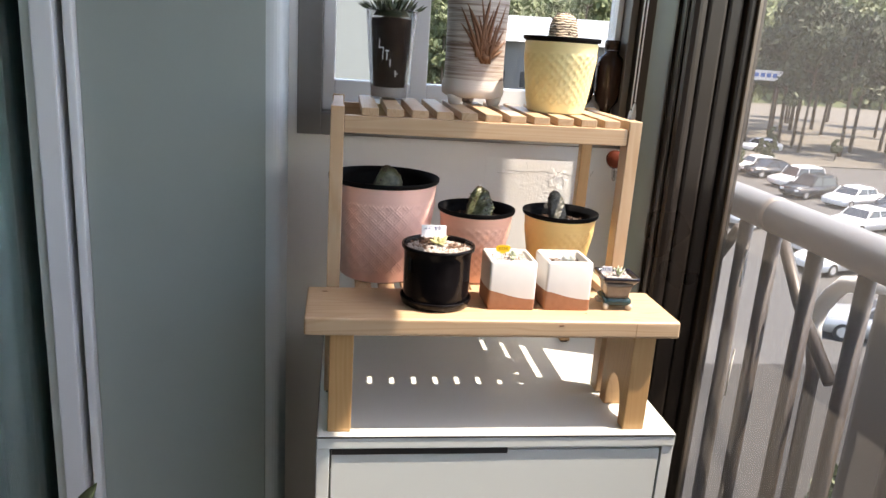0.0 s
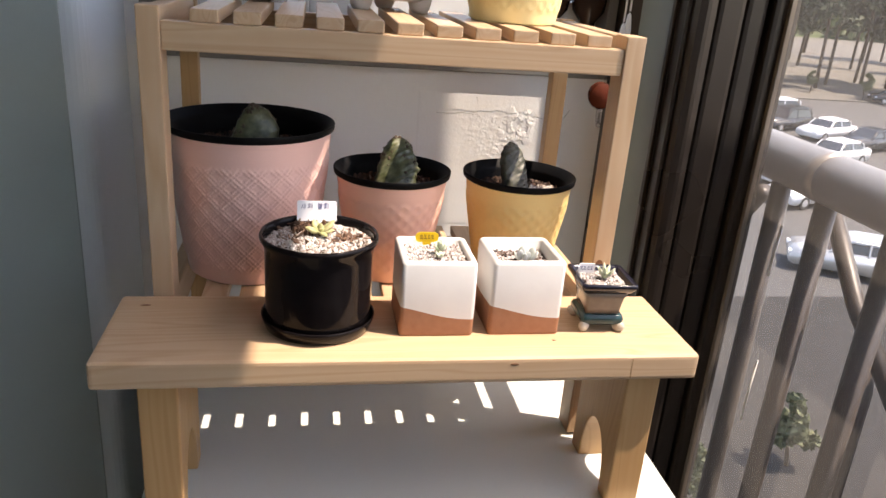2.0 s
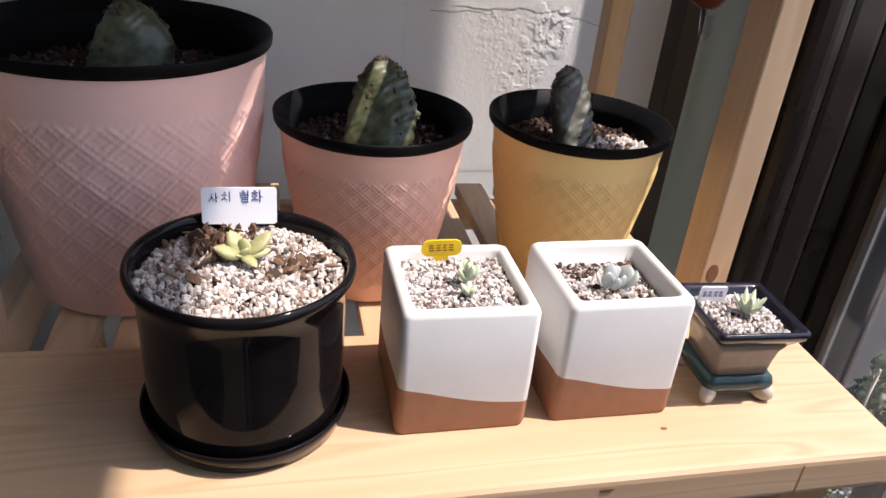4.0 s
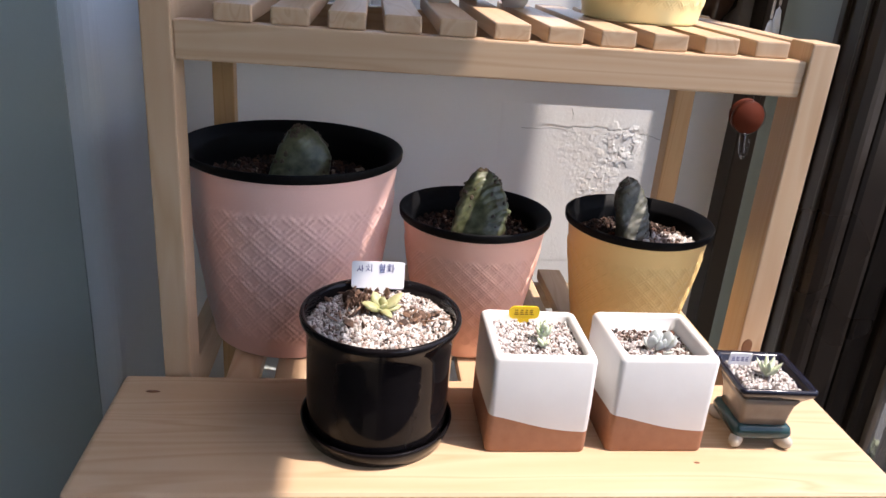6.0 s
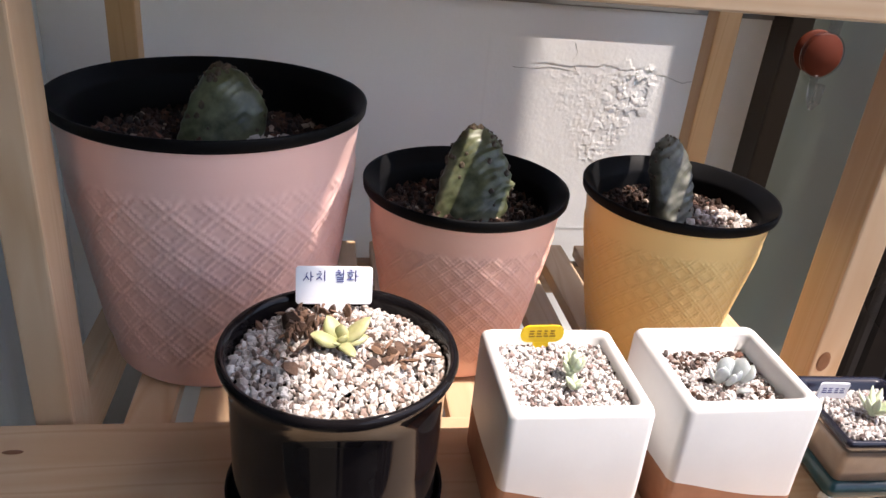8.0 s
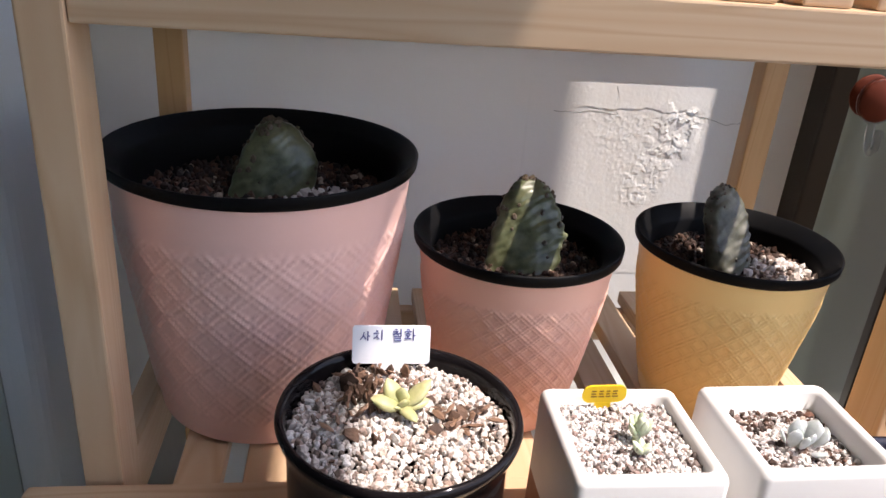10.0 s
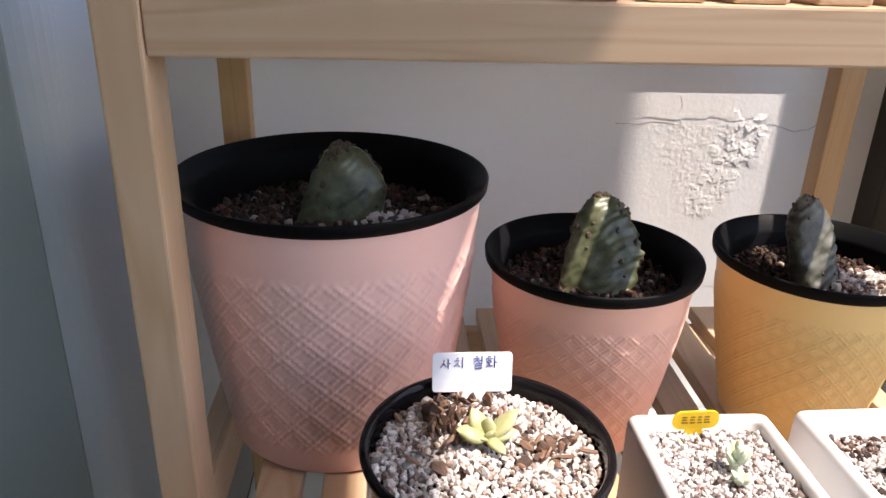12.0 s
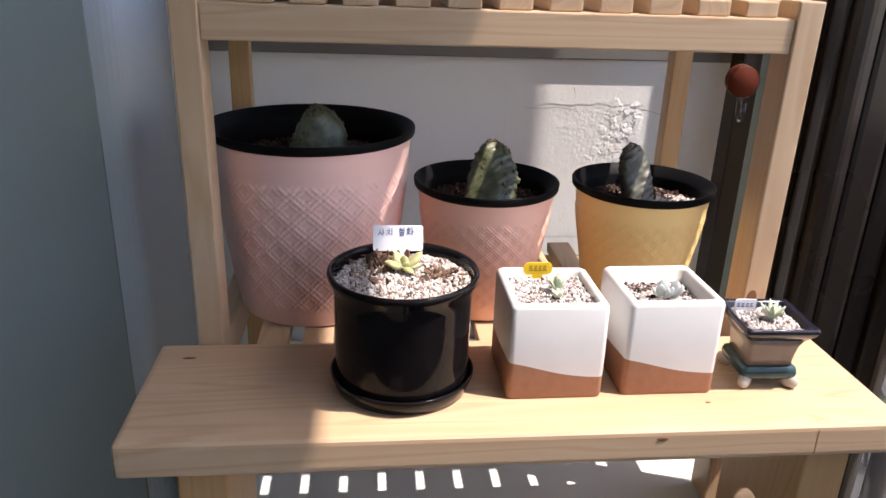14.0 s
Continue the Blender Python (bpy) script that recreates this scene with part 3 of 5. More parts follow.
# sliding door towards the flat
def side_door():
    d = thing("door_1", (-0.42, 0.0, 0.0), "white framed sliding glass door with a teal curtain", "door", kind="structure")
    for name, mat, *q in (("jamb", DOORFRAME, 0.062, 0.0745, 1.056, 1.238), ("gap", SHADOW_GAP, 0.0525, 0.0618, 1.085, 1.238), ("stile", DOORFRAME, 0.024, 0.0522, 1.050, 1.238), ("stile", LACQUER, 0.008, 0.0237, 1.062, 1.238), ("gasket", TEAL, 0.004, 0.0078, 1.075, 1.238)):
        part(name, boxed(*q, 0.0, 2.1, bevel=0.0025), mat, d)
    bm = bmesh.new()
    box(bm, -0.03, 0.002, -0.9, 1.238, 0.0, 0.06, 0.004)
    box(bm, -0.03, 0.002, -0.9, 1.238, 2.04, 2.1, 0.004)
    part("door_frame", bm, WHITEFRAME, d)
    part("pane", boxed(-0.004, 0.0, -0.9, 1.238, 0.0605, 2.0395), PANE, d)
    bm = bmesh.new()
    ys = np.linspace(-0.9, 1.238, 215)
    a = [bm.verts.new((-0.030 + 0.014 * math.sin(k * 0.62) + 0.006 * math.sin(k * 1.7), y, 0.04)) for k, y in enumerate(ys)]
    b = [bm.verts.new((v.co.x, v.co.y, 2.06)) for v in a]
    for k in range(len(ys) - 1):
        bm.faces.new((a[k], a[k + 1], b[k + 1], b[k]))
    c = part("curtain", bm, TEAL, d, "dark teal hanging curtain", smooth=True)
    c.modifiers.new("cloth", "SOLIDIFY").thickness = 0.003


side_door()


# ---- cabinet, bench and rack ----
CAB = 0.885


def cabinet():
    c = thing("cabinet", (0.213, 0.829, 0.0), "white lacquered drawer cabinet with a grey shadow gap", "cabinet")
    w, d = 0.232, 0.405
    part("top", boxed(-w, w, 0.0, d, CAB - 0.018, CAB, bevel=0.0015), LACQUER, c)
    for s, n in ((-1, "side_panel"), (1, "side_panel")):
        xs = sorted((s * w, s * (w - 0.016)))
        part(n, boxed(xs[0], xs[1], 0.002, d, 0.0, CAB - 0.0185, bevel=0.001), LACQUER, c)
    part("back_panel", boxed(-w + 0.0165, w - 0.0165, d - 0.01, d, 0.0, CAB - 0.0185), LACQUER, c)
    part("edge_line", boxed(-w + 0.001, w - 0.001, -0.0008, 0.001, CAB - 0.0030, CAB - 0.0012), SHADOW_GAP, c, "thin dark edge line")
    part("edge_line", boxed(-w - 0.0008, -w + 0.0008, 0.0012, d - 0.001, CAB - 0.0030, CAB - 0.0012), SHADOW_GAP, c, "thin dark edge line")
    part("grip_recess", boxed(-w + 0.0165, w - 0.0165, 0.010, 0.016, CAB - 0.05, CAB - 0.0185), SHADOW_GAP, c, "black recessed drawer grip")
    # Added flush strip: the dark of the grip recess is in its colour.
    part("grip", boxed(-w + 0.0185, 0.009, 0.0012, 0.0098, CAB - 0.0268, CAB - 0.0188, bevel=0.0006), SHADOW_GAP, c, "added flush black strip for the dark of the grip recess")
    part("grip_lip", boxed(0.0, w - 0.0165, 0.0045, 0.0095, CAB - 0.0215, CAB - 0.0188), LACQUER, c)
    z = CAB - 0.0235
    for k in range(4):
        part("drawer", boxed(-w + 0.018, w - 0.018, 0.003, 0.0095 if k == 0 else 0.02, max(z - 0.205, 0.03), z, bevel=0.0012), LACQUER, c)
        z -= 0.2085


cabinet()


def bench():
    b = thing("bench", pose(0.1955, 0.8858, CAB, 0, 0, 0.3), "low varnished pine bench with rounded plank top", "bench")
    w, d, top = 0.2325, 0.0575, 1.040 - CAB
    part("top", boxed(-w, w, -d, d, top - 0.0225, top, bevel=0.004, seg=3), PINE[0], b)
    part("joint", boxed(w - 0.058, w - 0.0572, -d - 0.0002, -d + 0.001, top - 0.020, top - 0.003), SEAM, b, "thin glue joint in the plank edge")
    for x0 in (-0.2025, 0.1795):
        # plank leg with an arch cut from its foot
        prof = [(-0.046, 0.0), (-0.046, top - 0.023), (0.046, top - 0.023), (0.046, 0.0), (0.026, 0.0)]
        prof += [(0.026 * math.cos(a), 0.058 * math.sin(a) ** 0.8) for a in [math.pi * k / 14 for k in range(1, 14)]]
        prof += [(-0.026, 0.0)]
        bm = bmesh.new()
        f = bm.faces.new([bm.verts.new((x0, y, z)) for y, z in prof])
        g = bmesh.ops.extrude_face_region(bm, geom=[f])
        bmesh.ops.translate(bm, verts=[v for v in g["geom"] if isinstance(v, bmesh.types.BMVert)], vec=(0.029, 0, 0))
        bmesh.ops.recalc_face_normals(bm, faces=bm.faces)
        leg = part("leg", bm, PINE_SHADED, b)
        m = leg.modifiers.new("edge", "BEVEL")
        m.width, m.segments, m.angle_limit = 0.0015, 2, radians(40)
    for x, y, z, r, sq in ((0.078, -d - 0.0001, top - 0.006, 0.0024, 0.5), (-0.21, d - 0.02, top + 0.0001, 0.003, 0.5), (0.117, 0.0 - 0.03, top + 0.0001, 0.0012, 0.8)):
        bm = lathe([(0, 0.0004), (r * 0.7, 0.0003), (r, 0.0)], 14)
        bmesh.ops.transform(bm, matrix=Matrix.Diagonal((1.5, sq, 1, 1)), verts=bm.verts)
        part("knot", bm, KNOT, b, at=Matrix.Translation((x, y, z)) @ (pose(0, 0, 0, 90) if y < -d else Matrix()))


bench()

RX0, RX1, RY0, RY1 = -0.0135, 0.3900, 0.945, 1.148
SHELF, TOPZ = 1.035, 1.273


def rack():
    r = thing("plant_rack", (0.19, 1.05, CAB), "two tier slatted pine plant rack", "plant rack")
    O = Vector((0.19, 1.05, CAB))
    def bar(name, x0, x1, y0, y1, z0, z1, axis, bev=0.0012):
        return part(name, boxed(x0 - O.x, x1 - O.x, y0 - O.y, y1 - O.y, z0 - O.z, z1 - O.z, bevel=bev), PINE[axis], r)
    t, deep, back = 0.0170, 0.0260, 0.0160
    for x in (RX0, RX1 - t):
        for y, d in ((RY0, deep), (RY1 - back, back)):
            # Rear posts get the pine copy with shade in its colour.
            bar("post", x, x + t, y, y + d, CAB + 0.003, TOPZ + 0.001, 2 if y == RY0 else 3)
            part("foot", boxed(x + 0.003 - O.x, x + t - 0.003 - O.x, y + 0.003 - O.y, y + d - 0.003 - O.y, 0.0, 0.0028), SHADOW_GAP, r, "black felt foot")
    for z1, h in ((TOPZ - 0.0100, 0.0218), (SHELF - 0.0100, 0.0235)):
        for y in (RY0 + (0.002 if z1 > 1.1 else 0.0005), RY1 - back + 0.001):
            bar("rail", RX0 + t + 0.0002, RX1 - t - 0.0002, y, y + (0.014 if z1 > 1.1 else 0.0095), z1 - h, z1, 0)
        for x in (RX0 + 0.0015, RX1 - t + 0.0015):
            bar("side_rail", x, x + 0.014, RY0 + deep + 0.0002, RY1 - back - 0.0002, z1 - h, z1 + 0.0095, 1)
    n, a, pitch = 11, 0.0195, 0.0316
    for z, front in ((TOPZ, RY0 + 0.0055), (SHELF, RY0 - 0.0035)):
        for k in range(n):
            x = a + pitch * (k + 0.5)
            s = bar("slat", x - 0.0107, x + 0.0107, front, RY1 + 0.002, z - 0.0098, z, 1)
    bm = lathe([(0, 0.0004), (0.0035, 0.0003), (0.0048, 0.0)], 14)
    part("knot", bm, KNOT, r, at=Matrix.Translation((0.3792 - O.x, RY0 - 0.0001 - O.y, 1.0695 - O.z)) @ pose(0, 0, 0, 90) @ Matrix.Diagonal((0.8, 1.3, 1, 1)))


rack()


# ---- pots on the rack's lower shelf ----
def cactus_pad(parent, h, w, t, turn, lean, at, mat=CACTUS, left=(0.50, 0.47, 0.40, 0.34, 0.27, 0.19, 0.05), right=(0.28, 0.46, 0.50, 0.43, 0.32, 0.21, 0.06), rough=1.0):
    """A stubby flattened cactus with an uneven outline, wrinkled skin and dark bristles along its edge."""
    ups = (0.0, 0.25, 0.5, 0.7, 0.85, 0.95, 1.0)
    off = Vector((turn * 0.37, 1.7, 0))
    rings, seg = 96, 120
    bm = bmesh.new()
    loops, normals = [], []
    for j in range(rings + 1):
        up = 1 - (1 - j / rings) ** 1.35
        a, b = -w * float(np.interp(up, ups, left)), w * float(np.interp(up, ups, right))
        deep = t / 2 * (1.08 - 0.25 * up) * math.sqrt(max(0.02, 1 - (max(0.0, up - 0.62) / 0.38) ** 2.4))
        ring = []
        for i in range(seg):
            q = 2 * math.pi * i / seg
            c, d = math.cos(q), math.sin(q)
            x = (a + b) / 2 + (b - a) / 2 * math.copysign(abs(c) ** 0.8, c)
            p = Vector((x, deep * math.copysign(abs(d) ** 0.75, d), up * h - 0.006))
            n = Vector((c * 0.55, d, 0.25)).normalized()
            fold = math.sin(2 * math.pi * (p.z * 0.92 - p.x * 0.5) / 0.0047 + 4.0 * noise.noise(p * 90 + off))
            edge = max(0.0, abs(c) - 0.7) / 0.3
            lift = 0.00042 * fold * (0.5 + 0.9 * noise.noise(p * 75 + off)) + 0.0012 * noise.noise(p * 65 + off) + 0.0006 * noise.noise(p * 200) + 0.0015 * edge * noise.noise(Vector((c * 2, 0, p.z * 230)) + off)
            ring.append(bm.verts.new(p + n * lift * rough))
        loops.append(ring)
    for p, q in zip(loops, loops[1:]):
        for i in range(seg):
            k = (i + 1) % seg
            bm.faces.new((p[i], p[k], q[k], q[i]))
    bm.faces.new(loops[0][::-1])
    bm.faces.new(loops[-1])
    bm.normal_update()
    rng = random.Random(int(turn * 10) + 400)
    rim = [v for v in bm.verts if abs(v.co.y) < t * 0.16 and v.co.z > h * 0.30]
    face = [v for v in bm.verts if v.co.y < -t * 0.2 and v.co.z > h * 0.15]
    dots = bmesh.new()
    for v in rng.sample(rim, min(46, len(rim))) + rng.sample(face, min(12, len(face))):
        bmesh.ops.create_icosphere(dots, subdivisions=1, radius=w * rng.uniform(0.016, 0.042), matrix=Matrix.Translation(v.co + v.normal * 0.0001) @ Matrix.Diagonal((1, 0.7, rng.uniform(0.8, 1.5), 1)))
    body = part("cactus", bm, mat, parent, "dark green knobbly cactus pad", True, Matrix.Translation(at) @ pose(0, 0, 0, lean, 0, turn))
    tagged(part("bristle", dots, CACTUS_TIP, body), kind="stuff")
    return body


def embossed_wall(r_top, r_bot, h, cells, z0, z1, proud):
    """The pot's flaring wall with a raised lattice of dotted strips and small diamonds between two heights."""
    prof = [(r_bot, 0.002), (r_bot + (r_top - r_bot) * 0.33, h * 0.33), (r_bot + (r_top - r_bot) * 0.67, h * 0.68), (r_top - 0.003, h - 0.007)]
    def radius(z):
        for (ra, za), (rb, zb) in zip(prof, prof[1:]):
            if z <= zb:
                return ra + (rb - ra) * max(0.0, z - za) / (zb - za)
        return prof[-1][0]
    seg = cells * 20
    pitch = 2 * math.pi * (r_top + r_bot) / 2 / cells
    zs = [0.002 + (z0 - 0.002) * k / 4 for k in range(4)]
    n = int((z1 - z0) / (pitch / 20))
    zs += [z0 + (z1 - z0) * k / n for k in range(n + 1)]
    zs += [z1 + (h - 0.007 - z1) * k / 8 for k in range(1, 9)]
    th = np.arange(seg) * (2 * math.pi / seg)
    verts, faces = [], []
    for z in zs:
        u, w = th / (2 * math.pi) * cells, z / pitch
        a, b = np.abs((u + w) % 1.0 - 0.5), np.abs((u - w) % 1.0 - 0.5)
        near = np.minimum(a, b)
        line = np.clip(1.6 - near / 0.05, 0, 1)
        da = (((u - w) * 6) % 1.0 - 0.5) / 0.30
        db = (((u + w) * 6) % 1.0 - 0.5) / 0.30
        dots = np.maximum(np.clip(1.5 - np.sqrt(((a - 0.21) / 0.06) ** 2 + da * da), 0, 1), np.clip(1.5 - np.sqrt(((b - 0.21) / 0.06) ** 2 + db * db), 0, 1))
        fade = min(1.0, max(0.0, (z - z0) / 0.004), max(0.0, (z1 - z) / 0.003))
        rr = radius(z) + proud * fade * np.maximum(line, dots)
        verts += [(float(q * math.cos(t)), float(q * math.sin(t)), z) for q, t in zip(rr, th)]
    for j in range(len(zs) - 1):
        for i in range(seg):
            k = (i + 1) % seg
            faces.append((j * seg + i, j * seg + k, (j + 1) * seg + k, (j + 1) * seg + i))
    bm = bmesh.new()
    me = bpy.data.meshes.new("wall")
    me.from_pydata(verts, [], faces)
    bm.from_mesh(me)
    bpy.data.meshes.remove(me)
    return bm


def plastic_pot(at, r_top, r_bot, h, mat, label, fill, seed, size=0.0022, cells=24, rim=0.0060):
    p = thing("plant_pot", at, label, "plant pot", "embossed plastic pots")
    o = part("outer_pot", embossed_wall(r_top, r_bot, h, cells, h * 0.10, h * 0.80, 0.0011 if cells < 22 else 0.0008), mat, p, smooth=True)
    part("base", lathe([(0, 0), (r_bot - 0.003, 0), (r_bot, 0.002), (r_bot - 0.003, 0.006), (0, 0.006)], 96), mat, o, smooth=True)
    part("liner", lathe([(r_top - 0.0030, h - 0.0064), (r_top - 0.0006, h - 0.0056), (r_top - 0.0001, h - 0.0048), (r_top + 0.0003, h - 0.0008), (r_top, h - 0.0001), (r_top - 0.0008, h), (r_top - 0.0014, h - 0.0005), (r_top - rim * 1.4, h - rim * 1.1), (r_top - rim * 1.4 - 0.0010, h - rim * 1.1 - 0.0022), (r_top * 0.82, h * 0.70), (r_top * 0.76, h * 0.58), (0, h * 0.58)], 96), BLACK_RIM, p, "black plastic inner pot", True)
    rng = random.Random(seed)
    z = h - fill
    rs = r_top * 0.86
    stones("soil", disc_spots(rs, z, size * 1.9, rng, 0.002), size, COMPOST, p, rng, label="dark potting soil")
    return p, z, rng


def pebble_patch(p, x0, y0, r, z, size, mat, rng, name="gravel"):
    stones(name, [(x0 + x, y0 + y, q) for x, y, q in disc_spots(r, z, size * 1.8, rng, 0.003)], size, mat, p, rng, label="pale gravel on the soil")


p, z, g = plastic_pot((0.0610, 1.0286, SHELF), 0.0766, 0.0570, 0.1402, PINK, "large pale pink embossed plastic pot with a cactus", 0.027, 1, 0.0020, 20)
cactus_pad(p, 0.045, 0.045, 0.017, 12, -10, (0.005, 0.000, z), left=(0.58, 0.50, 0.40, 0.31, 0.22, 0.15, 0.04), rough=0.5)
pebble_patch(p, 0.030, -0.015, 0.022, z + 0.001, 0.0023, GRAVEL_GREY, g)
p, z, g = plastic_pot((0.1913, 1.0131, SHELF), 0.0543, 0.0350, 0.1039, SALMON, "salmon pink embossed plastic pot with a cactus", 0.018, 2, 0.0017)
cactus_pad(p, 0.056, 0.041, 0.015, -8, -24, (0.002, -0.010, z - 0.002))
pebble_patch(p, 0.008, -0.028, 0.009, z, 0.0018, COMPOST, g)
p, z, g = plastic_pot((0.3153, 1.0195, SHELF), 0.0543, 0.0360, 0.1010, YELLOW, "mustard yellow embossed plastic pot with a cactus", 0.018, 5, 0.0017)
cactus_pad(p, 0.056, 0.026, 0.016, 16, -22, (-0.004, -0.008, z - 0.002), CACTUS_GREY, left=(0.46, 0.48, 0.50, 0.47, 0.38, 0.26, 0.06), right=(0.40, 0.50, 0.50, 0.46, 0.38, 0.26, 0.08))
pebble_patch(p, 0.023, -0.012, 0.020, z + 0.002, 0.0021, GRAVEL, g)


# ---- pots on the bench ----
BTOP = 1.040


def strokes(parent, lines, width, mat, y):
    """Pen strokes lying on an upright tag: each a thin bar from point to point."""
    for pts in lines:
        part("pen_stroke", tube([(x, y, z) for x, z in pts], width, 5), mat, parent)


def tag(name, at, w, h, mat, label, turn=0, lean=0, round_=0.0015, stick=True):
    t = thing(name, Matrix.Translation(at) @ pose(0, 0, 0, lean, 0, turn), label, "plant label")
    bm = bmesh.new()
    ring = []
    for cx, cz, a0 in ((1, 1, 0), (-1, 1, 90), (-1, -1, 180), (1, -1, 270)):
        for k in range(6):
            a = radians(a0 + 18 * k)
            ring.append((cx * (w / 2 - round_) + round_ * math.cos(a), h / 2 + cz * (h / 2 - round_) + round_ * math.sin(a)))
    f = bm.faces.new([bm.verts.new((x, -0.0004, z)) for x, z in ring])
    g = bmesh.ops.extrude_face_region(bm, geom=[f])
    bmesh.ops.translate(bm, verts=[v for v in g["geom"] if isinstance(v, bmesh.types.BMVert)], vec=(0, 0.0008, 0))
    bmesh.ops.recalc_face_normals(bm, faces=bm.faces)
    part("plate", bm, mat, t)
    if stick:
        part("stake", boxed(-w * 0.18, w * 0.18, -0.0004, 0.0004, -0.016, -0.0001), mat, t)
    return t


def round_pot():
    p = thing("round_pot", (0.124, 0.8905, BTOP), "glossy black ceramic pot on its saucer with a small succulent", "plant pot")
    part("saucer", lathe([(0, 0), (0.040, 0), (0.0425, 0.0015), (0.0445, 0.008), (0.0450, 0.0105), (0.0442, 0.0112), (0.0428, 0.0095), (0.041, 0.0045), (0, 0.0045)], 80), BLACK_GLAZE, p, smooth=True)
    part("pot", lathe([(0, 0.0048), (0.037, 0.0048), (0.0405, 0.0065), (0.0415, 0.012), (0.0418, 0.04), (0.0420, 0.062), (0.0430, 0.069), (0.0454, 0.0725), (0.0460, 0.0752), (0.0452, 0.0772), (0.0434, 0.0769), (0.0423, 0.0745), (0.0413, 0.069), (0.041, 0.060), (0, 0.060)], 96), BLACK_GLAZE, p, smooth=True)
    rng = random.Random(11)
    stones("gravel", disc_spots(0.0408, 0.0700, 0.0022, rng, 0.0028), 0.00135, GRAVEL, p, rng, label="mixed pale gravel and bark chips")
    rng = random.Random(12)
    chips = [(rng.uniform(-0.02, 0.004), rng.uniform(0.002, 0.03), 0.0752) for k in range(70)] + [(rng.uniform(0.014, 0.032), rng.uniform(-0.006, 0.006), 0.0742) for k in range(14)] + [(rng.uniform(-0.034, 0.034), rng.uniform(-0.03, 0.03), 0.0738) for k in range(22)]
    chips = [c for c in chips if c[0] ** 2 + c[1] ** 2 < 0.038 ** 2]
    stones("bark_mulch", chips, 0.0023, BARKCHIP, p, rng, 0.32, "dark bark chips")
    s = part("succulent", tube([(0.001, 0.001, 0.0), (0.0012, 0.0, 0.005), (0.0025, -0.0005, 0.009)], [0.0022, 0.0018, 0.0012], 8), LIME, p, "pale lime succulent rosette", True, Matrix.Translation((-0.001, 0.003, 0.0705)) @ Matrix.Scale(0.92, 4))
    for turn, length, width, curl, tilt in ((188, 0.0135, 0.0105, 0.12, 16), (128, 0.0125, 0.0095, 0.2, 34), (20, 0.0165, 0.0095, 0.22, 24), (8, 0.0125, 0.0085, 0.05, 6), (-62, 0.0125, 0.0062, -0.12, 8), (70, 0.0080, 0.0070, 0.3, 60), (300, 0.0065, 0.0060, 0.2, 45), (235, 0.0060, 0.0050, 0.1, 20)):
        part("leaf", leaf_bm(length, width, width * 0.48, curl), LIME, s, "", True, Matrix.Translation((0.0012, 0, 0.0062)) @ pose(0, 0, 0, 0, -tilt, turn))
    rng = random.Random(14)
    for k in range(24):
        a, d = rng.uniform(0, 6.28), 0.034 * math.sqrt(rng.random())
        if k < 9:
            a, d = rng.uniform(-0.5, 0.4), rng.uniform(0.016, 0.032)
        if d < 0.010:
            continue
        q = rng.uniform(0.0035, 0.0080)
        part("bark_chip", leaf_bm(q, q * rng.uniform(0.28, 0.45), q * 0.16, rng.uniform(-0.1, 0.2), 5, 4), BARKCHIP, p, "", False, Matrix.Translation((d * math.cos(a), d * math.sin(a), 0.0742 + 0.0012 * (1 - d / 0.034))) @ pose(0, 0, 0, rng.uniform(-25, 25), rng.uniform(-15, 15), rng.uniform(0, 360)))


round_pot()
t = tag("plant_label", (0.1220, 0.9255, BTOP + 0.0745), 0.0320, 0.0167, LABEL, "white plant tag with blue handwriting", 0, -9)
W = 0.00023
K = lambda x, z, pts: [(0.95 * x - 0.0010 + a * 0.0031, z + 0.0020 + b * 0.0034) for a, b in pts]
strokes(t, [
    K(-0.0125, 0.0085, [(0.5, 1), (0.35, 0.45), (0, 0)]), K(-0.0125, 0.0085, [(0.4, 0.6), (0.75, 0.1)]), K(-0.0125, 0.0085, [(1.0, 1.15), (1.0, -0.1)]), K(-0.0125, 0.0085, [(1.0, 0.55), (1.3, 0.5)]),
    K(-0.0068, 0.0088, [(0.35, 1.1), (0.6, 1.05)]), K(-0.0068, 0.0088, [(0, 0.75), (0.7, 0.8), (0.3, 0.3), (0, 0.05)]), K(-0.0068, 0.0088, [(0.35, 0.4), (0.75, 0.05)]), K(-0.0068, 0.0088, [(1.1, 1.2), (1.1, -0.1)]),
    K(0.0014, 0.0090, [(0.3, 1.25), (0.6, 1.2)]), K(0.0014, 0.0090, [(0.05, 0.95), (0.75, 1.0), (0.4, 0.7), (0.05, 0.55)]), K(0.0014, 0.0090, [(0.45, 0.75), (0.8, 0.5)]), K(0.0014, 0.0090, [(0.7, 0.75), (1.05, 0.75)]), K(0.0014, 0.0090, [(1.1, 1.3), (1.1, 0.4)]), K(0.0014, 0.0090, [(0.2, 0.3), (1.1, 0.32), (1.1, 0.08), (0.25, 0.05), (0.25, -0.25), (1.15, -0.2)]),
    K(0.0066, 0.0090, [(0.3, 1.25), (0.65, 1.2)]), K(0.0066, 0.0090, [(0.0, 0.95), (0.9, 1.0)]), K(0.0066, 0.0090, [(0.45, 0.8), (0.15, 0.6), (0.4, 0.35), (0.75, 0.55), (0.45, 0.8)]), K(0.0066, 0.0090, [(0.45, 0.35), (0.45, 0.1)]), K(0.0066, 0.0090, [(0.0, 0.05), (0.9, 0.1)]), K(0.0066, 0.0090, [(1.15, 1.3), (1.15, -0.2)]), K(0.0066, 0.0090, [(1.15, 0.5), (1.5, 0.48)]),
], W, INK, -0.0005)


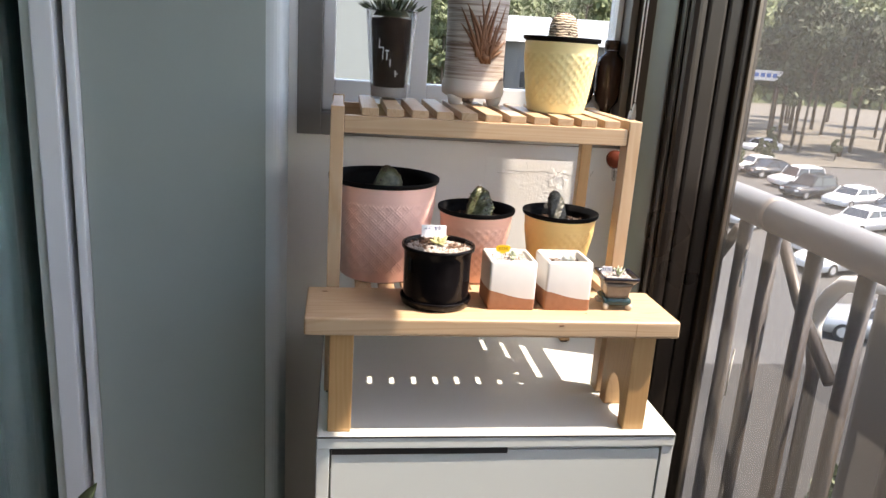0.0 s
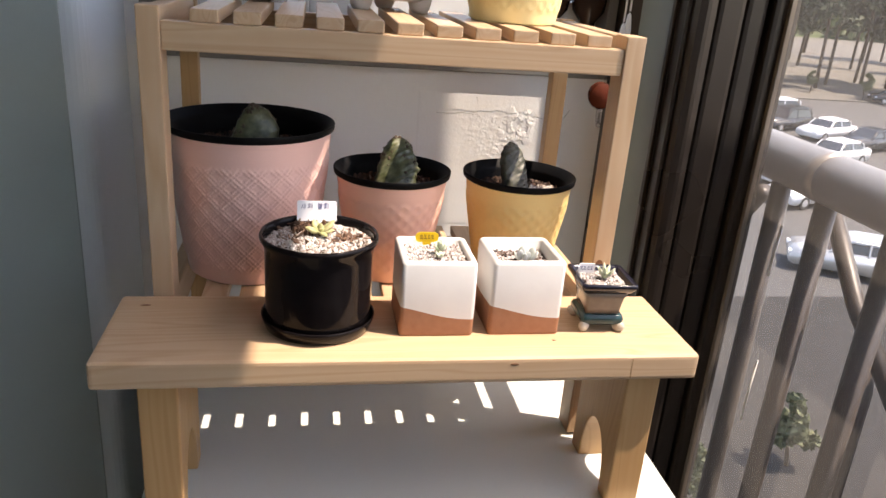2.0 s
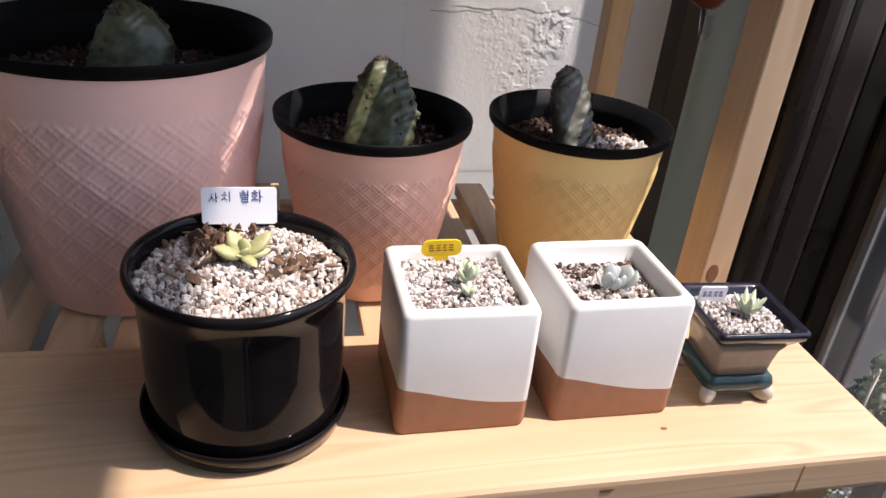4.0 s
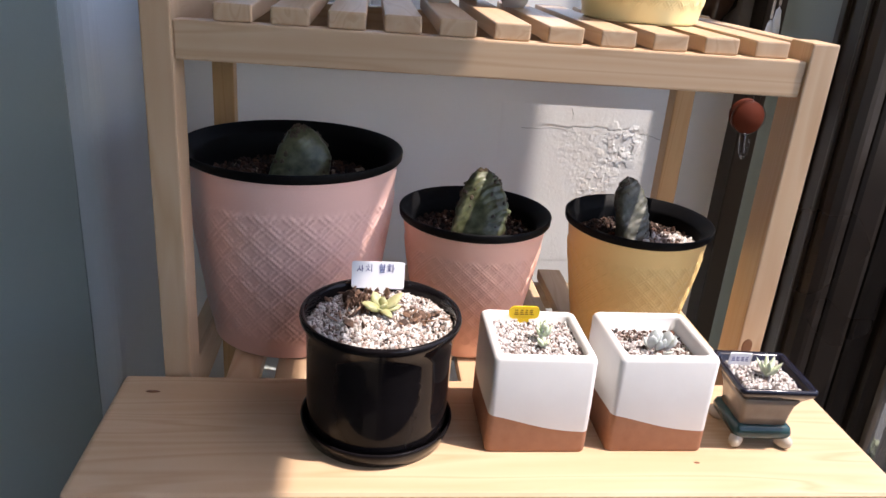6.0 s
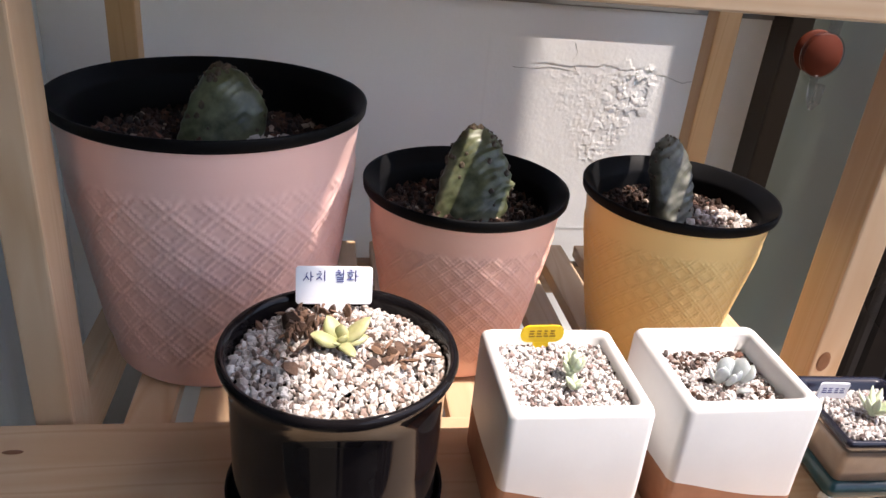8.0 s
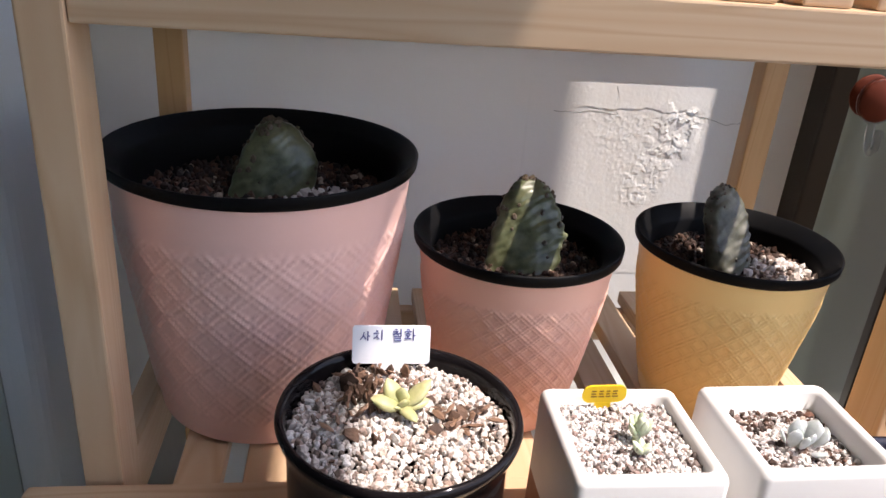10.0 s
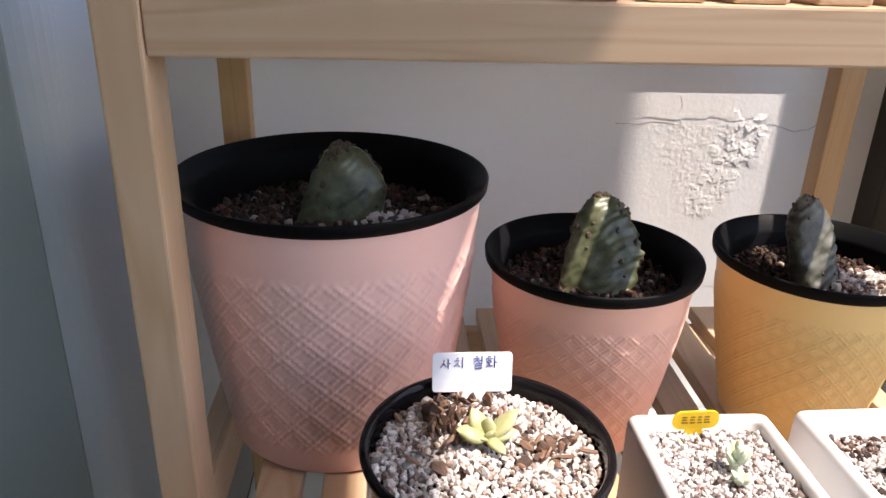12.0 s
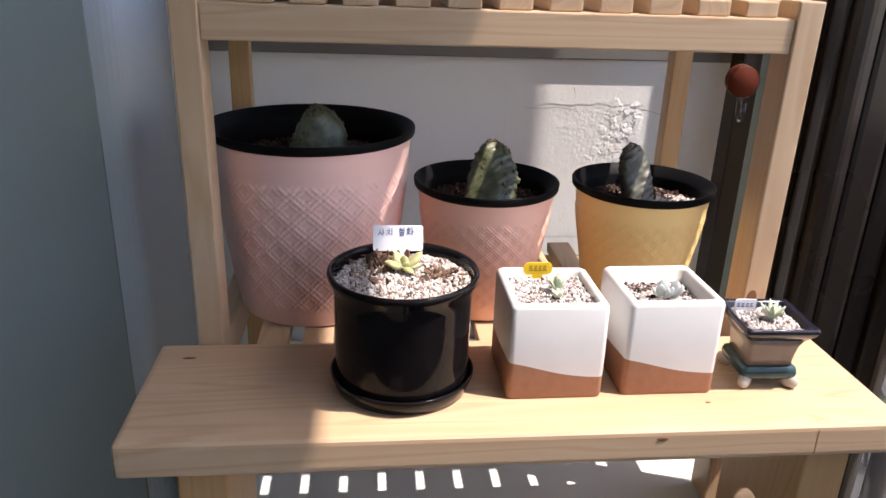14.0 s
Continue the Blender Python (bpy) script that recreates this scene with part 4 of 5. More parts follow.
def square_loft(rings, sides=7):
    """A hollow body with rounded corners from (half width, height, corner radius) rings, closed at both ends."""
    bm = bmesh.new()
    loops = []
    for hw, z, cr in rings:
        pts = []
        for cx, cy, a0 in ((1, 1, 0), (-1, 1, 90), (-1, -1, 180), (1, -1, 270)):
            for k in range(sides):
                a = radians(a0 + 90 * k / (sides - 1))
                pts.append(bm.verts.new((cx * (hw - cr) + cr * math.cos(a), cy * (hw - cr) + cr * math.sin(a), z)))
        loops.append(pts)
    n = 4 * sides
    for p, q in zip(loops, loops[1:]):
        for k in range(n):
            bm.faces.new((p[k], p[(k + 1) % n], q[(k + 1) % n], q[k]))
    bm.faces.new(loops[0][::-1])
    bm.faces.new(loops[-1])
    bmesh.ops.recalc_face_normals(bm, faces=bm.faces)
    return bm


def square_pot(at, turn, label, leaf):
    p = thing("square_pot", Matrix.Translation(at) @ pose(0, 0, 0, 0, 0, turn), label, "plant pot", "white dipped square pots")
    h, t, H = 0.0300, 0.0056, 0.0638
    bm = square_loft([(h - 0.0022, 0, 0.003), (h - 0.0004, 0.0006, 0.0036), (h, 0.0025, 0.0036), (h, 0.03, 0.0036), (h, H - 0.0032, 0.0036), (h - 0.0007, H - 0.0012, 0.0036), (h - 0.0020, H - 0.0002, 0.0036), (h - 0.0034, H, 0.0036), (h - t + 0.0008, H - 0.0006, 0.0034), (h - t, H - 0.0024, 0.0034), (h - t - 0.0006, H - 0.016, 0.0034)])
    for v in bm.verts:
        v.co += 0.0005 * noise.noise_vector(v.co * 38 + Vector((at[0] * 50, 0, 0)))
        v.co.z = max(v.co.z, 0.0)
    part("pot", bm, DIPPED, p, smooth=True)
    rng = random.Random(int(at[0] * 1000))
    stones("gravel", square_spots(h - t - 0.0008, h - t - 0.0008, H - (0.0055 if leaf == "mint" else 0.0110), 0.0018, rng), 0.00112, GRAVEL_GREY, p, rng, label="fine pale gravel")
    if leaf == "mint":
        s = part("succulent", lathe([(0, 0), (0.0018, 0.001), (0.0015, 0.007), (0, 0.008)], 10), MINT, p, "tiny pale mint succulent", True, Matrix.Translation((0.003, -0.001, H - 0.0055)))
        for k in range(11):
            part("leaf", leaf_bm(0.0078, 0.0044, 0.0032, 0.35, tip=0.8), MINT, s, "", True, Matrix.Translation((0.0005 * (k % 3), 0.0, 0.0035 + 0.0007 * (k % 4))) @ pose(0, 0, 0, 0, -32 - 8 * (k % 4), k * 137.5))
        for k in range(5):
            part("leaf", leaf_bm(0.0052, 0.0038, 0.0030, 0.3, tip=0.8), MINT, s, "", True, Matrix.Translation((-0.001, -0.008, 0.0018)) @ pose(0, 0, 0, 0, -28, k * 75))
    else:
        rng2 = random.Random(52)
        damp = [(x, y, q + 0.0006) for x, y, q in square_spots(h - t - 0.0012, h - t - 0.0012, H - 0.0104, 0.0026, rng2, 1) if y > 0.012 + 0.006 * noise.noise(Vector((x * 120, 0, 0))) or x > 0.013 + 0.006 * noise.noise(Vector((y * 120, 3, 0))) or noise.noise(Vector((x * 150, y * 150, 5))) > 0.22]
        stones("damp_soil", damp, 0.0015, COMPOST, p, rng2, label="damp brown soil along the wall")
        s = part("succulent", lathe([(0, 0), (0.002, 0.001), (0.0018, 0.005), (0, 0.006)], 10), POWDER, p, "powdery grey succulent with broad leaves", True, Matrix.Translation((0.003, -0.003, H - 0.0102)) @ Matrix.Scale(0.80, 4))
        for x, y, turn, tilt, length, width in ((-0.0075, 0.0, 250, 72, 0.0135, 0.0090), (-0.0045, 0.002, 75, 74, 0.0150, 0.0095), (-0.002, -0.002, 265, 66, 0.0110, 0.0062), (0.0015, -0.001, 285, 68, 0.0120, 0.0070), (0.006, 0.002, 40, 58, 0.0140, 0.0120), (0.0085, 0.0, 15, 52, 0.0125, 0.0105), (0.003, 0.005, 95, 70, 0.0120, 0.0095), (0.0035, -0.005, 292, 22, 0.0085, 0.0085), (-0.0085, 0.003, 160, 55, 0.0095, 0.0075)):
            part("leaf", leaf_bm(length, width * 0.86, 0.0024, 0.12, 10, 8, 1.3), POWDER, s, "", True, Matrix.Translation((x * 0.8, y, 0.0012)) @ pose(0, 0, 0, 0, -tilt, turn))
    return p


square_pot((0.2165, 0.8945, BTOP), 0.5, "square white dipped terracotta pot with a mint succulent", "mint")
square_pot((0.2890, 0.8965, BTOP), 1.0, "square white dipped terracotta pot with a grey succulent", "powder")
t = tag("plant_label", (0.2125, 0.9165, BTOP + 0.0612), 0.0195, 0.0088, TAG_YELLOW, "small rounded yellow plant tag", 2, 4, 0.0038)
for x0, x1 in ((-0.0060, -0.0034), (-0.0026, -0.0002), (0.0006, 0.0026), (0.0034, 0.0060)):
    for z0 in (0.0030, 0.0044, 0.0058):
        part("print_bar", boxed(x0, x1 - 0.0006 * (z0 > 0.004), -0.0006, -0.00042, z0, z0 + 0.0007), INK_DARK, t)


def tray_pot():
    p = thing("footed_pot", Matrix.Translation((0.3590, 0.8880, BTOP)) @ pose(0, 0, 0, 0, 0, -2) @ Matrix.Diagonal((0.93, 0.93, 1.12, 1)), "small dark glazed footed pot with a tiny succulent", "plant pot")
    for sx in (-1, 1):
        for sy in (-1, 1):
            bm = bmesh.new()
            bmesh.ops.create_icosphere(bm, subdivisions=2, radius=1, matrix=Matrix.Translation((sx * 0.0160, sy * 0.0160, 0.0042)) @ pose(0, 0, 0, 0, 0, 45 * sx * sy) @ Matrix.Diagonal((0.0066, 0.0044, 0.0046, 1)))
            for v in bm.verts:
                v.co.z = max(v.co.z, 0.0)
            part("foot", bm, CREAM_GLAZE, p, smooth=True)
    part("base", square_loft([(0.0176, 0.0056, 0.003), (0.0190, 0.0072, 0.003), (0.0196, 0.0100, 0.003), (0.0186, 0.0130, 0.003), (0.0165, 0.0140, 0.003)], 5), TEAL_GLAZE, p, smooth=True)
    part("body", square_loft([(0.0160, 0.0138, 0.003), (0.0166, 0.0200, 0.003), (0.0178, 0.0265, 0.003), (0.0205, 0.0322, 0.003)], 5), BRONZE_GLAZE, p, smooth=True)
    part("rim", square_loft([(0.0206, 0.0318, 0.003), (0.0248, 0.0362, 0.003), (0.0258, 0.0385, 0.003), (0.0254, 0.0400, 0.003), (0.0240, 0.0404, 0.003), (0.0212, 0.0385, 0.003), (0.0200, 0.0350, 0.003)], 5), NAVY_GLAZE, p, smooth=True)
    rng = random.Random(21)
    stones("gravel", square_spots(0.0188, 0.0188, 0.0365, 0.0019, rng), 0.00115, GRAVEL_GREY, p, rng, label="grey gravel")
    s = part("succulent", lathe([(0, 0), (0.0018, 0.001), (0.0015, 0.004), (0, 0.005)], 10), MINT, p, "tiny pale green succulent", True, Matrix.Translation((0.002, -0.002, 0.037)))
    for k in range(8):
        part("leaf", leaf_bm(0.0112, 0.0042, 0.0026, 0.25, tip=0.7), MINT, s, "", True, Matrix.Translation((0, 0, 0.002)) @ pose(0, 0, 0, 0, -26 - 10 * (k % 3), k * 47))


tray_pot()
t = tag("plant_label", (0.3490, 0.8995, BTOP + 0.0408), 0.0140, 0.0098, LABEL, "tiny white plant tag with dark writing", -3, 5, 0.0012)
for x0, x1 in ((-0.0056, -0.0034), (-0.0028, -0.0006), (0.0004, 0.0024), (0.0030, 0.0052)):
    for z0 in (0.0042, 0.0054, 0.0066):
        part("print_bar", boxed(x0, x1 - 0.0005 * (z0 > 0.005), -0.0006, -0.00042, z0, z0 + 0.0005), INK, t)


# ---- pots on the rack's upper shelf ----
def glass_cup():
    p = thing("glass_cup", (0.0665, 1.110, TOPZ), "clear plastic cup of dark soil with a spiky succulent", "plant pot")
    p.scale = (0.86, 0.86, 1.03)
    h = 0.118
    o = part("cup", lathe([(0, 0), (0.0285, 0), (0.030, 0.002), (0.0425, h), (0.0445, h + 0.001), (0.0440, h + 0.0025), (0.0412, h), (0.0290, 0.003), (0, 0.003)], 64), CLEAR, p, "clear plastic cup", True)
    part("drainage_layer", lathe([(0, 0.0035), (0.0286, 0.0035), (0.0302, 0.0165), (0, 0.0165)], 48), plain("pale perlite", (0.6, 0.58, 0.55), 0.9, vary=0.2, scale=400, bump=0.5), p, "pale perlite at the bottom", True)
    part("soil", lathe([(0, 0.0168), (0.0262, 0.0168), (0.0335, h - 0.010), (0, h - 0.006)], 48), SOIL, p, "dark soil behind the clear wall", True)
    for k, (u, zz, w, hh) in enumerate(((-0.55, 0.075, 0.0012, 0.013), (-0.45, 0.070, 0.007, 0.0012), (-0.38, 0.062, 0.0012, 0.016), (-0.20, 0.066, 0.0065, 0.0012), (-0.20, 0.060, 0.0012, 0.013), (-0.05, 0.050, 0.0011, 0.010), (0.22, 0.036, 0.0011, 0.009), (0.30, 0.036, 0.004, 0.001))):
        r = 0.0302 + (0.0427 - 0.0302) * zz / h + 0.0004
        a = -math.pi / 2 + u
        part("print_mark", boxed(-w / 2, w / 2, -0.0002, 0.0002, -hh / 2, hh / 2), WHITEFRAME, o, at=Matrix.Translation((r * math.cos(a), r * math.sin(a), zz)) @ pose(0, 0, 0, -6, 0, math.degrees(u)))
    rng = random.Random(31)
    s = part("succulent", lathe([(0, h - 0.008), (0.03, h - 0.006), (0.02, h + 0.008), (0, h + 0.012)], 20), DARKLEAF, p, "dark green spiky succulent", True)
    leaf = None
    for k in range(85):
        a, r = rng.uniform(0, 360), 0.038 * math.sqrt(rng.random())
        m = Matrix.Translation((r * math.cos(radians(a)), r * math.sin(radians(a)), h + 0.001)) @ pose(0, 0, 0, 0, -(75 - 1700 * r + rng.uniform(-15, 15)), a + rng.uniform(-25, 25)) @ Matrix.Scale(rng.uniform(0.7, 1.25), 4)
        if leaf is None:
            leaf = part("leaf", leaf_bm(0.022, 0.0042, 0.003, 0.15, 6, 5, 0.7), DARKLEAF, s, "", True, m)
        else:
            o2 = new("leaf", leaf.data)
            o2.parent, o2.matrix_basis = s, m


glass_cup()


def vase():
    p = thing("vase", (0.1885, 1.104, TOPZ), "tall banded grey stoneware vase with a brown grass motif", "vase")
    p.scale = (1.05, 1.05, 1.05)
    H = 0.215
    part("body", lathe([(0, 0.010), (0.036, 0.010), (0.0425, 0.014), (0.0435, 0.022), (0.0415, 0.034), (0.0405, 0.06), (0.0410, 0.10), (0.0425, 0.15), (0.0435, 0.19), (0.0425, H), (0.0395, H), (0.0385, 0.19), (0.037, 0.03), (0, 0.03)], 72), VASE, p, smooth=True)
    for k in range(3):
        a = radians(-90 + 62 + 120 * k)
        part("foot", lathe([(0, 0), (0.0075, 0), (0.0095, 0.004), (0.0115, 0.013), (0, 0.014)], 20), VASE, p, smooth=True, at=Matrix.Translation((0.031 * math.cos(a), 0.031 * math.sin(a), 0)))
    rng = random.Random(5)
    for k in range(26):
        u0 = rng.uniform(-0.26, 0.26)
        u1 = u0 * 2.4 + rng.uniform(-0.5, 0.5)
        z0, z1 = 0.056 + rng.uniform(0, 0.03), rng.uniform(0.085, 0.150) - 0.02 * abs(u1)
        pts = []
        for i in range(6):
            s = i / 5
            u, z = u0 + (u1 - u0) * s ** 1.4, z0 + (z1 - z0) * s
            r = 0.0409 + max(0, z - 0.1) * 0.03
            pts.append((r * math.cos(-math.pi / 2 + 0.16 + u), r * math.sin(-math.pi / 2 + 0.16 + u), z))
        part("grass_stroke", tube(pts, [0.0026, 0.0030, 0.0026, 0.0022, 0.0015, 0.0006], 6), MOTIF, p, "brown grass motif", True)
    part("root_stroke", tube([((0.0407) * math.cos(-math.pi / 2 + 0.16 + u), 0.0407 * math.sin(-math.pi / 2 + 0.16 + u), 0.064) for u in (-0.2, -0.1, 0, 0.1, 0.2)], [0.001, 0.004, 0.006, 0.004, 0.001], 8), MOTIF, p, smooth=True)


vase()
p, z, g = plastic_pot((0.299, 1.046, TOPZ), 0.0535, 0.0400, 0.102, YELLOW_PALE, "pale yellow embossed plastic pot with a striped cactus", 0.008, 9, rim=0.0022)
cactus_pad(p, 0.052, 0.040, 0.030, 6, 0, (0.001, 0.002, z - 0.006), STRIPED, left=(0.48, 0.50, 0.50, 0.47, 0.40, 0.28, 0.06), right=(0.48, 0.50, 0.50, 0.47, 0.40, 0.28, 0.06), rough=0.5)


# ---- odds and ends ----
def hook():
    p = thing("suction_hook", (0.3990, 1.052, 1.208), "red brown suction disc with a clear plastic hook", "hook")
    part("disc", lathe([(0, -0.004), (0.007, -0.0035), (0.0118, -0.001), (0.0125, 0.001), (0.0118, 0.002), (0, 0.0025)], 32), RUST, p, smooth=True, at=pose(0, 0, 0, 90))
    part("disc", lathe([(0, -0.004), (0.007, -0.0035), (0.0118, -0.001), (0.0125, 0.001), (0.0118, 0.002), (0, 0.0025)], 32), RUST, p, smooth=True, at=Matrix.Translation((0.0035, 0.014, 0.0)) @ pose(0, 0, 0, 90))
    part("disc_edge", lathe([(0.0118, -0.0012), (0.0132, -0.0006), (0.0134, 0.0012), (0.0120, 0.0022)], 32), CLEAR, p, "clear plastic rim", True, pose(0, 0, 0, 90))
    part("hook", tube([(-0.001, -0.001, -0.011), (-0.0012, -0.002, -0.018), (-0.001, -0.004, -0.026), (-0.001, -0.0065, -0.0285), (-0.001, -0.009, -0.026), (-0.001, -0.0095, -0.015)], 0.0024, 10), CLEAR, p, "clear plastic hook", True)
    part("strap", boxed(0.0035, 0.0095, 0.003, 0.006, 0.004, 0.034), CLEAR, p, "clear plastic strap")


hook()


def bottle(at, s, label):
    p = thing("bottle", at, label, "bottle", "dark bottles in the window")
    part("body", lathe([(0, 0), (0.011 * s, 0), (0.012 * s, 0.003), (0.009 * s, 0.018), (0.010 * s, 0.030), (0.0195 * s, 0.042), (0.0218 * s, 0.054), (0.0212 * s, 0.070), (0.0218 * s, 0.074), (0.0212 * s, 0.094), (0.0218 * s, 0.098), (0.0205 * s, 0.112), (0.012 * s, 0.120), (0.0115 * s, 0.1255), (0, 0.1255)], 10), BOTTLE, p, smooth=True)
    part("cap", lathe([(0, 0.126), (0.0125 * s, 0.126), (0.0125 * s, 0.140), (0.0115 * s, 0.142), (0, 0.142)], 24), BOTTLE, p, smooth=True)
    part("bead", lathe([(0, 0.100), (0.0018, 0.1008), (0.0018, 0.1042), (0, 0.105)], 12), WHITEFRAME, p, smooth=True, at=Matrix.Translation((0.0205 * s, -0.012, 0)))


bottle((0.4020, 1.2600, 1.2365), 1.02, "dark brown glass bottle on the window frame")
bottle((0.4485, 1.2600, 1.2365), 1.05, "dark brown glass bottle beside the window frame")


def blind_cord(x, y, foot):
    p = thing("blind_cord", (x, y, foot), "thin white blind cord with a small end weight", "cord", "blind cords by the window")
    part("cord", tube([(0, 0, 0.030), (0.0015, 0, 0.4), (0, 0, 2.4495 - foot)], 0.0011, 6), WHITEFRAME, p, smooth=True)
    part("weight", lathe([(0, 0), (0.0035, 0.001), (0.0042, 0.010), (0.0022, 0.026), (0, 0.0295)], 16), WHITEFRAME, p, smooth=True)


blind_cord(0.4514, 1.150, 1.245)
blind_cord(0.4576, 1.152, 1.256)


def floor_plant():
    p = thing("potted_plant", (-0.30, 0.74, -0.05), "green leafy plant in a plain pot on the floor", "plant")
    part("pot", lathe([(0, 0), (0.06, 0), (0.08, 0.16), (0.084, 0.17), (0.076, 0.17), (0.07, 0.15), (0, 0.15)], 40), DIPPED, p, smooth=True)
    rng = random.Random(2)
    st = part("stem", tube([(0, 0, 0.15), (0.01, 0.0, 0.5), (0.0, 0.02, 0.86)], 0.006, 8), DARKLEAF, p, smooth=True)
    for k in range(40):
        z = rng.uniform(0.35, 0.86)
        part("leaf", leaf_bm(0.07, 0.022, 0.002, -0.2, 6, 6), SPRING, st, "", True, Matrix.Translation((0.01, 0.0, z)) @ pose(0, 0, 0, 0, -rng.uniform(10, 60), rng.uniform(0, 360)))


floor_plant()


# ---- outside ----
GROUND = -8.0
structure("ground", boxed(-900, 900, -900, 1500, GROUND - 1, GROUND), ASPHALT, "pale sunlit asphalt of the car park", "ground")
structure("verge", boxed(20, 140, 66, 400, GROUND - 0.5, GROUND + 0.12), EARTH, "dry earth bank under the trees", "ground")
# Soil colour made very dark to carry the shade over this ground.
structure("planting_bed", boxed(1.5, 34.0, -40, 20.5, GROUND - 0.5, GROUND + 0.1), plain("damp dark planting soil", (0.020, 0.0185, 0.0165), 0.95, vary=0.4, scale=1.2), "planting bed below the block, dark with shade put into its colour", "ground")
structure("facade_outside", boxed(-8, 0.30, 1.402, 1.44, GROUND, -0.2), WHITE_PAINT, "pale outer wall of the block below", "wall")


def railing():
    r = thing("railing", (0.641, 0.5, 0.174), "stainless steel balcony railing with round bars", "railing")
    top = 0.969
    part("handrail", tube([(0, -1.78, top), (0, 1.22, top)], 0.0265, 24), STEEL_SUNLIT, r, smooth=True)
    part("collar", tube([(0, 0.50, top), (0, 0.524, top)], 0.0271, 24), STEEL_SUNLIT, r, smooth=True)
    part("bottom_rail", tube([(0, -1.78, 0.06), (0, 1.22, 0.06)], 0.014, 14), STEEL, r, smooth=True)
    bm = tube([(0, 0, 0.073), (0, 0, top - 0.025)], 0.0112, 14)
    first = None
    for k, y in enumerate([0.583, 0.503, 0.401, 0.296] + [0.296 - 0.105 * q for q in range(1, 20)] + [0.69, 0.80, 0.91, 1.02, 1.13]):
        m = Matrix.Translation((0, y, 0))
        if first is None:
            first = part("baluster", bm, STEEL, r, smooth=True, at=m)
        else:
            o = new("baluster", first.data)
            o.parent, o.matrix_basis = r, m
    part("brace", tube([(0.039, 0.56, top - 0.020), (0.039, 0.47, top - 0.125), (0.039, 0.37, top - 0.205)], 0.0095, 10), STEEL, r, "flat steel brace", smooth=True)
    part("brace", tube([(0.030, 0.655, top - 0.055), (0.039, 0.73, top - 0.135)], 0.0095, 10), STEEL, r, smooth=True)
    for y, z, h in ((0.545, 0.905, 0.06), (0.53, 0.745, 0.08)):
        part("cable_tie", tube([(-0.014, y, z), (-0.017, y - 0.002, z - h * 0.5), (-0.016, y, z - h)], 0.0014, 6), WHITE_PAINT, r, "white plastic cable tie", smooth=True)
    part("slab", boxed(-0.0285, 0.045, -1.78, 1.22, -0.12, 0.0), CONCRETE, r)
    for y in (-1.7, -0.6, 0.5, 1.15):
        part("mount", tube([(0, y, 0.0), (0, y, 0.048)], 0.012, 10), STEEL, r, smooth=True)


railing()


def pipe_bow():
    p = thing("bent_pipe", (0.74, 1.0, 0.95), "pale bent plastic pipe outside the railing", "pipe")
    part("pipe", tube([(0.05, -0.10, 0.118), (0.02, -0.07, 0.114), (0.0, -0.037, 0.103), (0.0, -0.016, 0.080), (0.0, 0.001, 0.055), (0.0, 0.012, 0.020), (0.0, 0.004, -0.007)], 0.0125, 14), WHITE_PAINT, p, smooth=True)
    part("sleeve", tube([(0.0, 0.0035, -0.0075), (0.0, -0.010, -0.05), (0.0, -0.014, -0.30), (-0.045, -0.014, -0.36)], 0.0105, 12), STEEL, p, "grey lower sleeve", smooth=True)


pipe_bow()


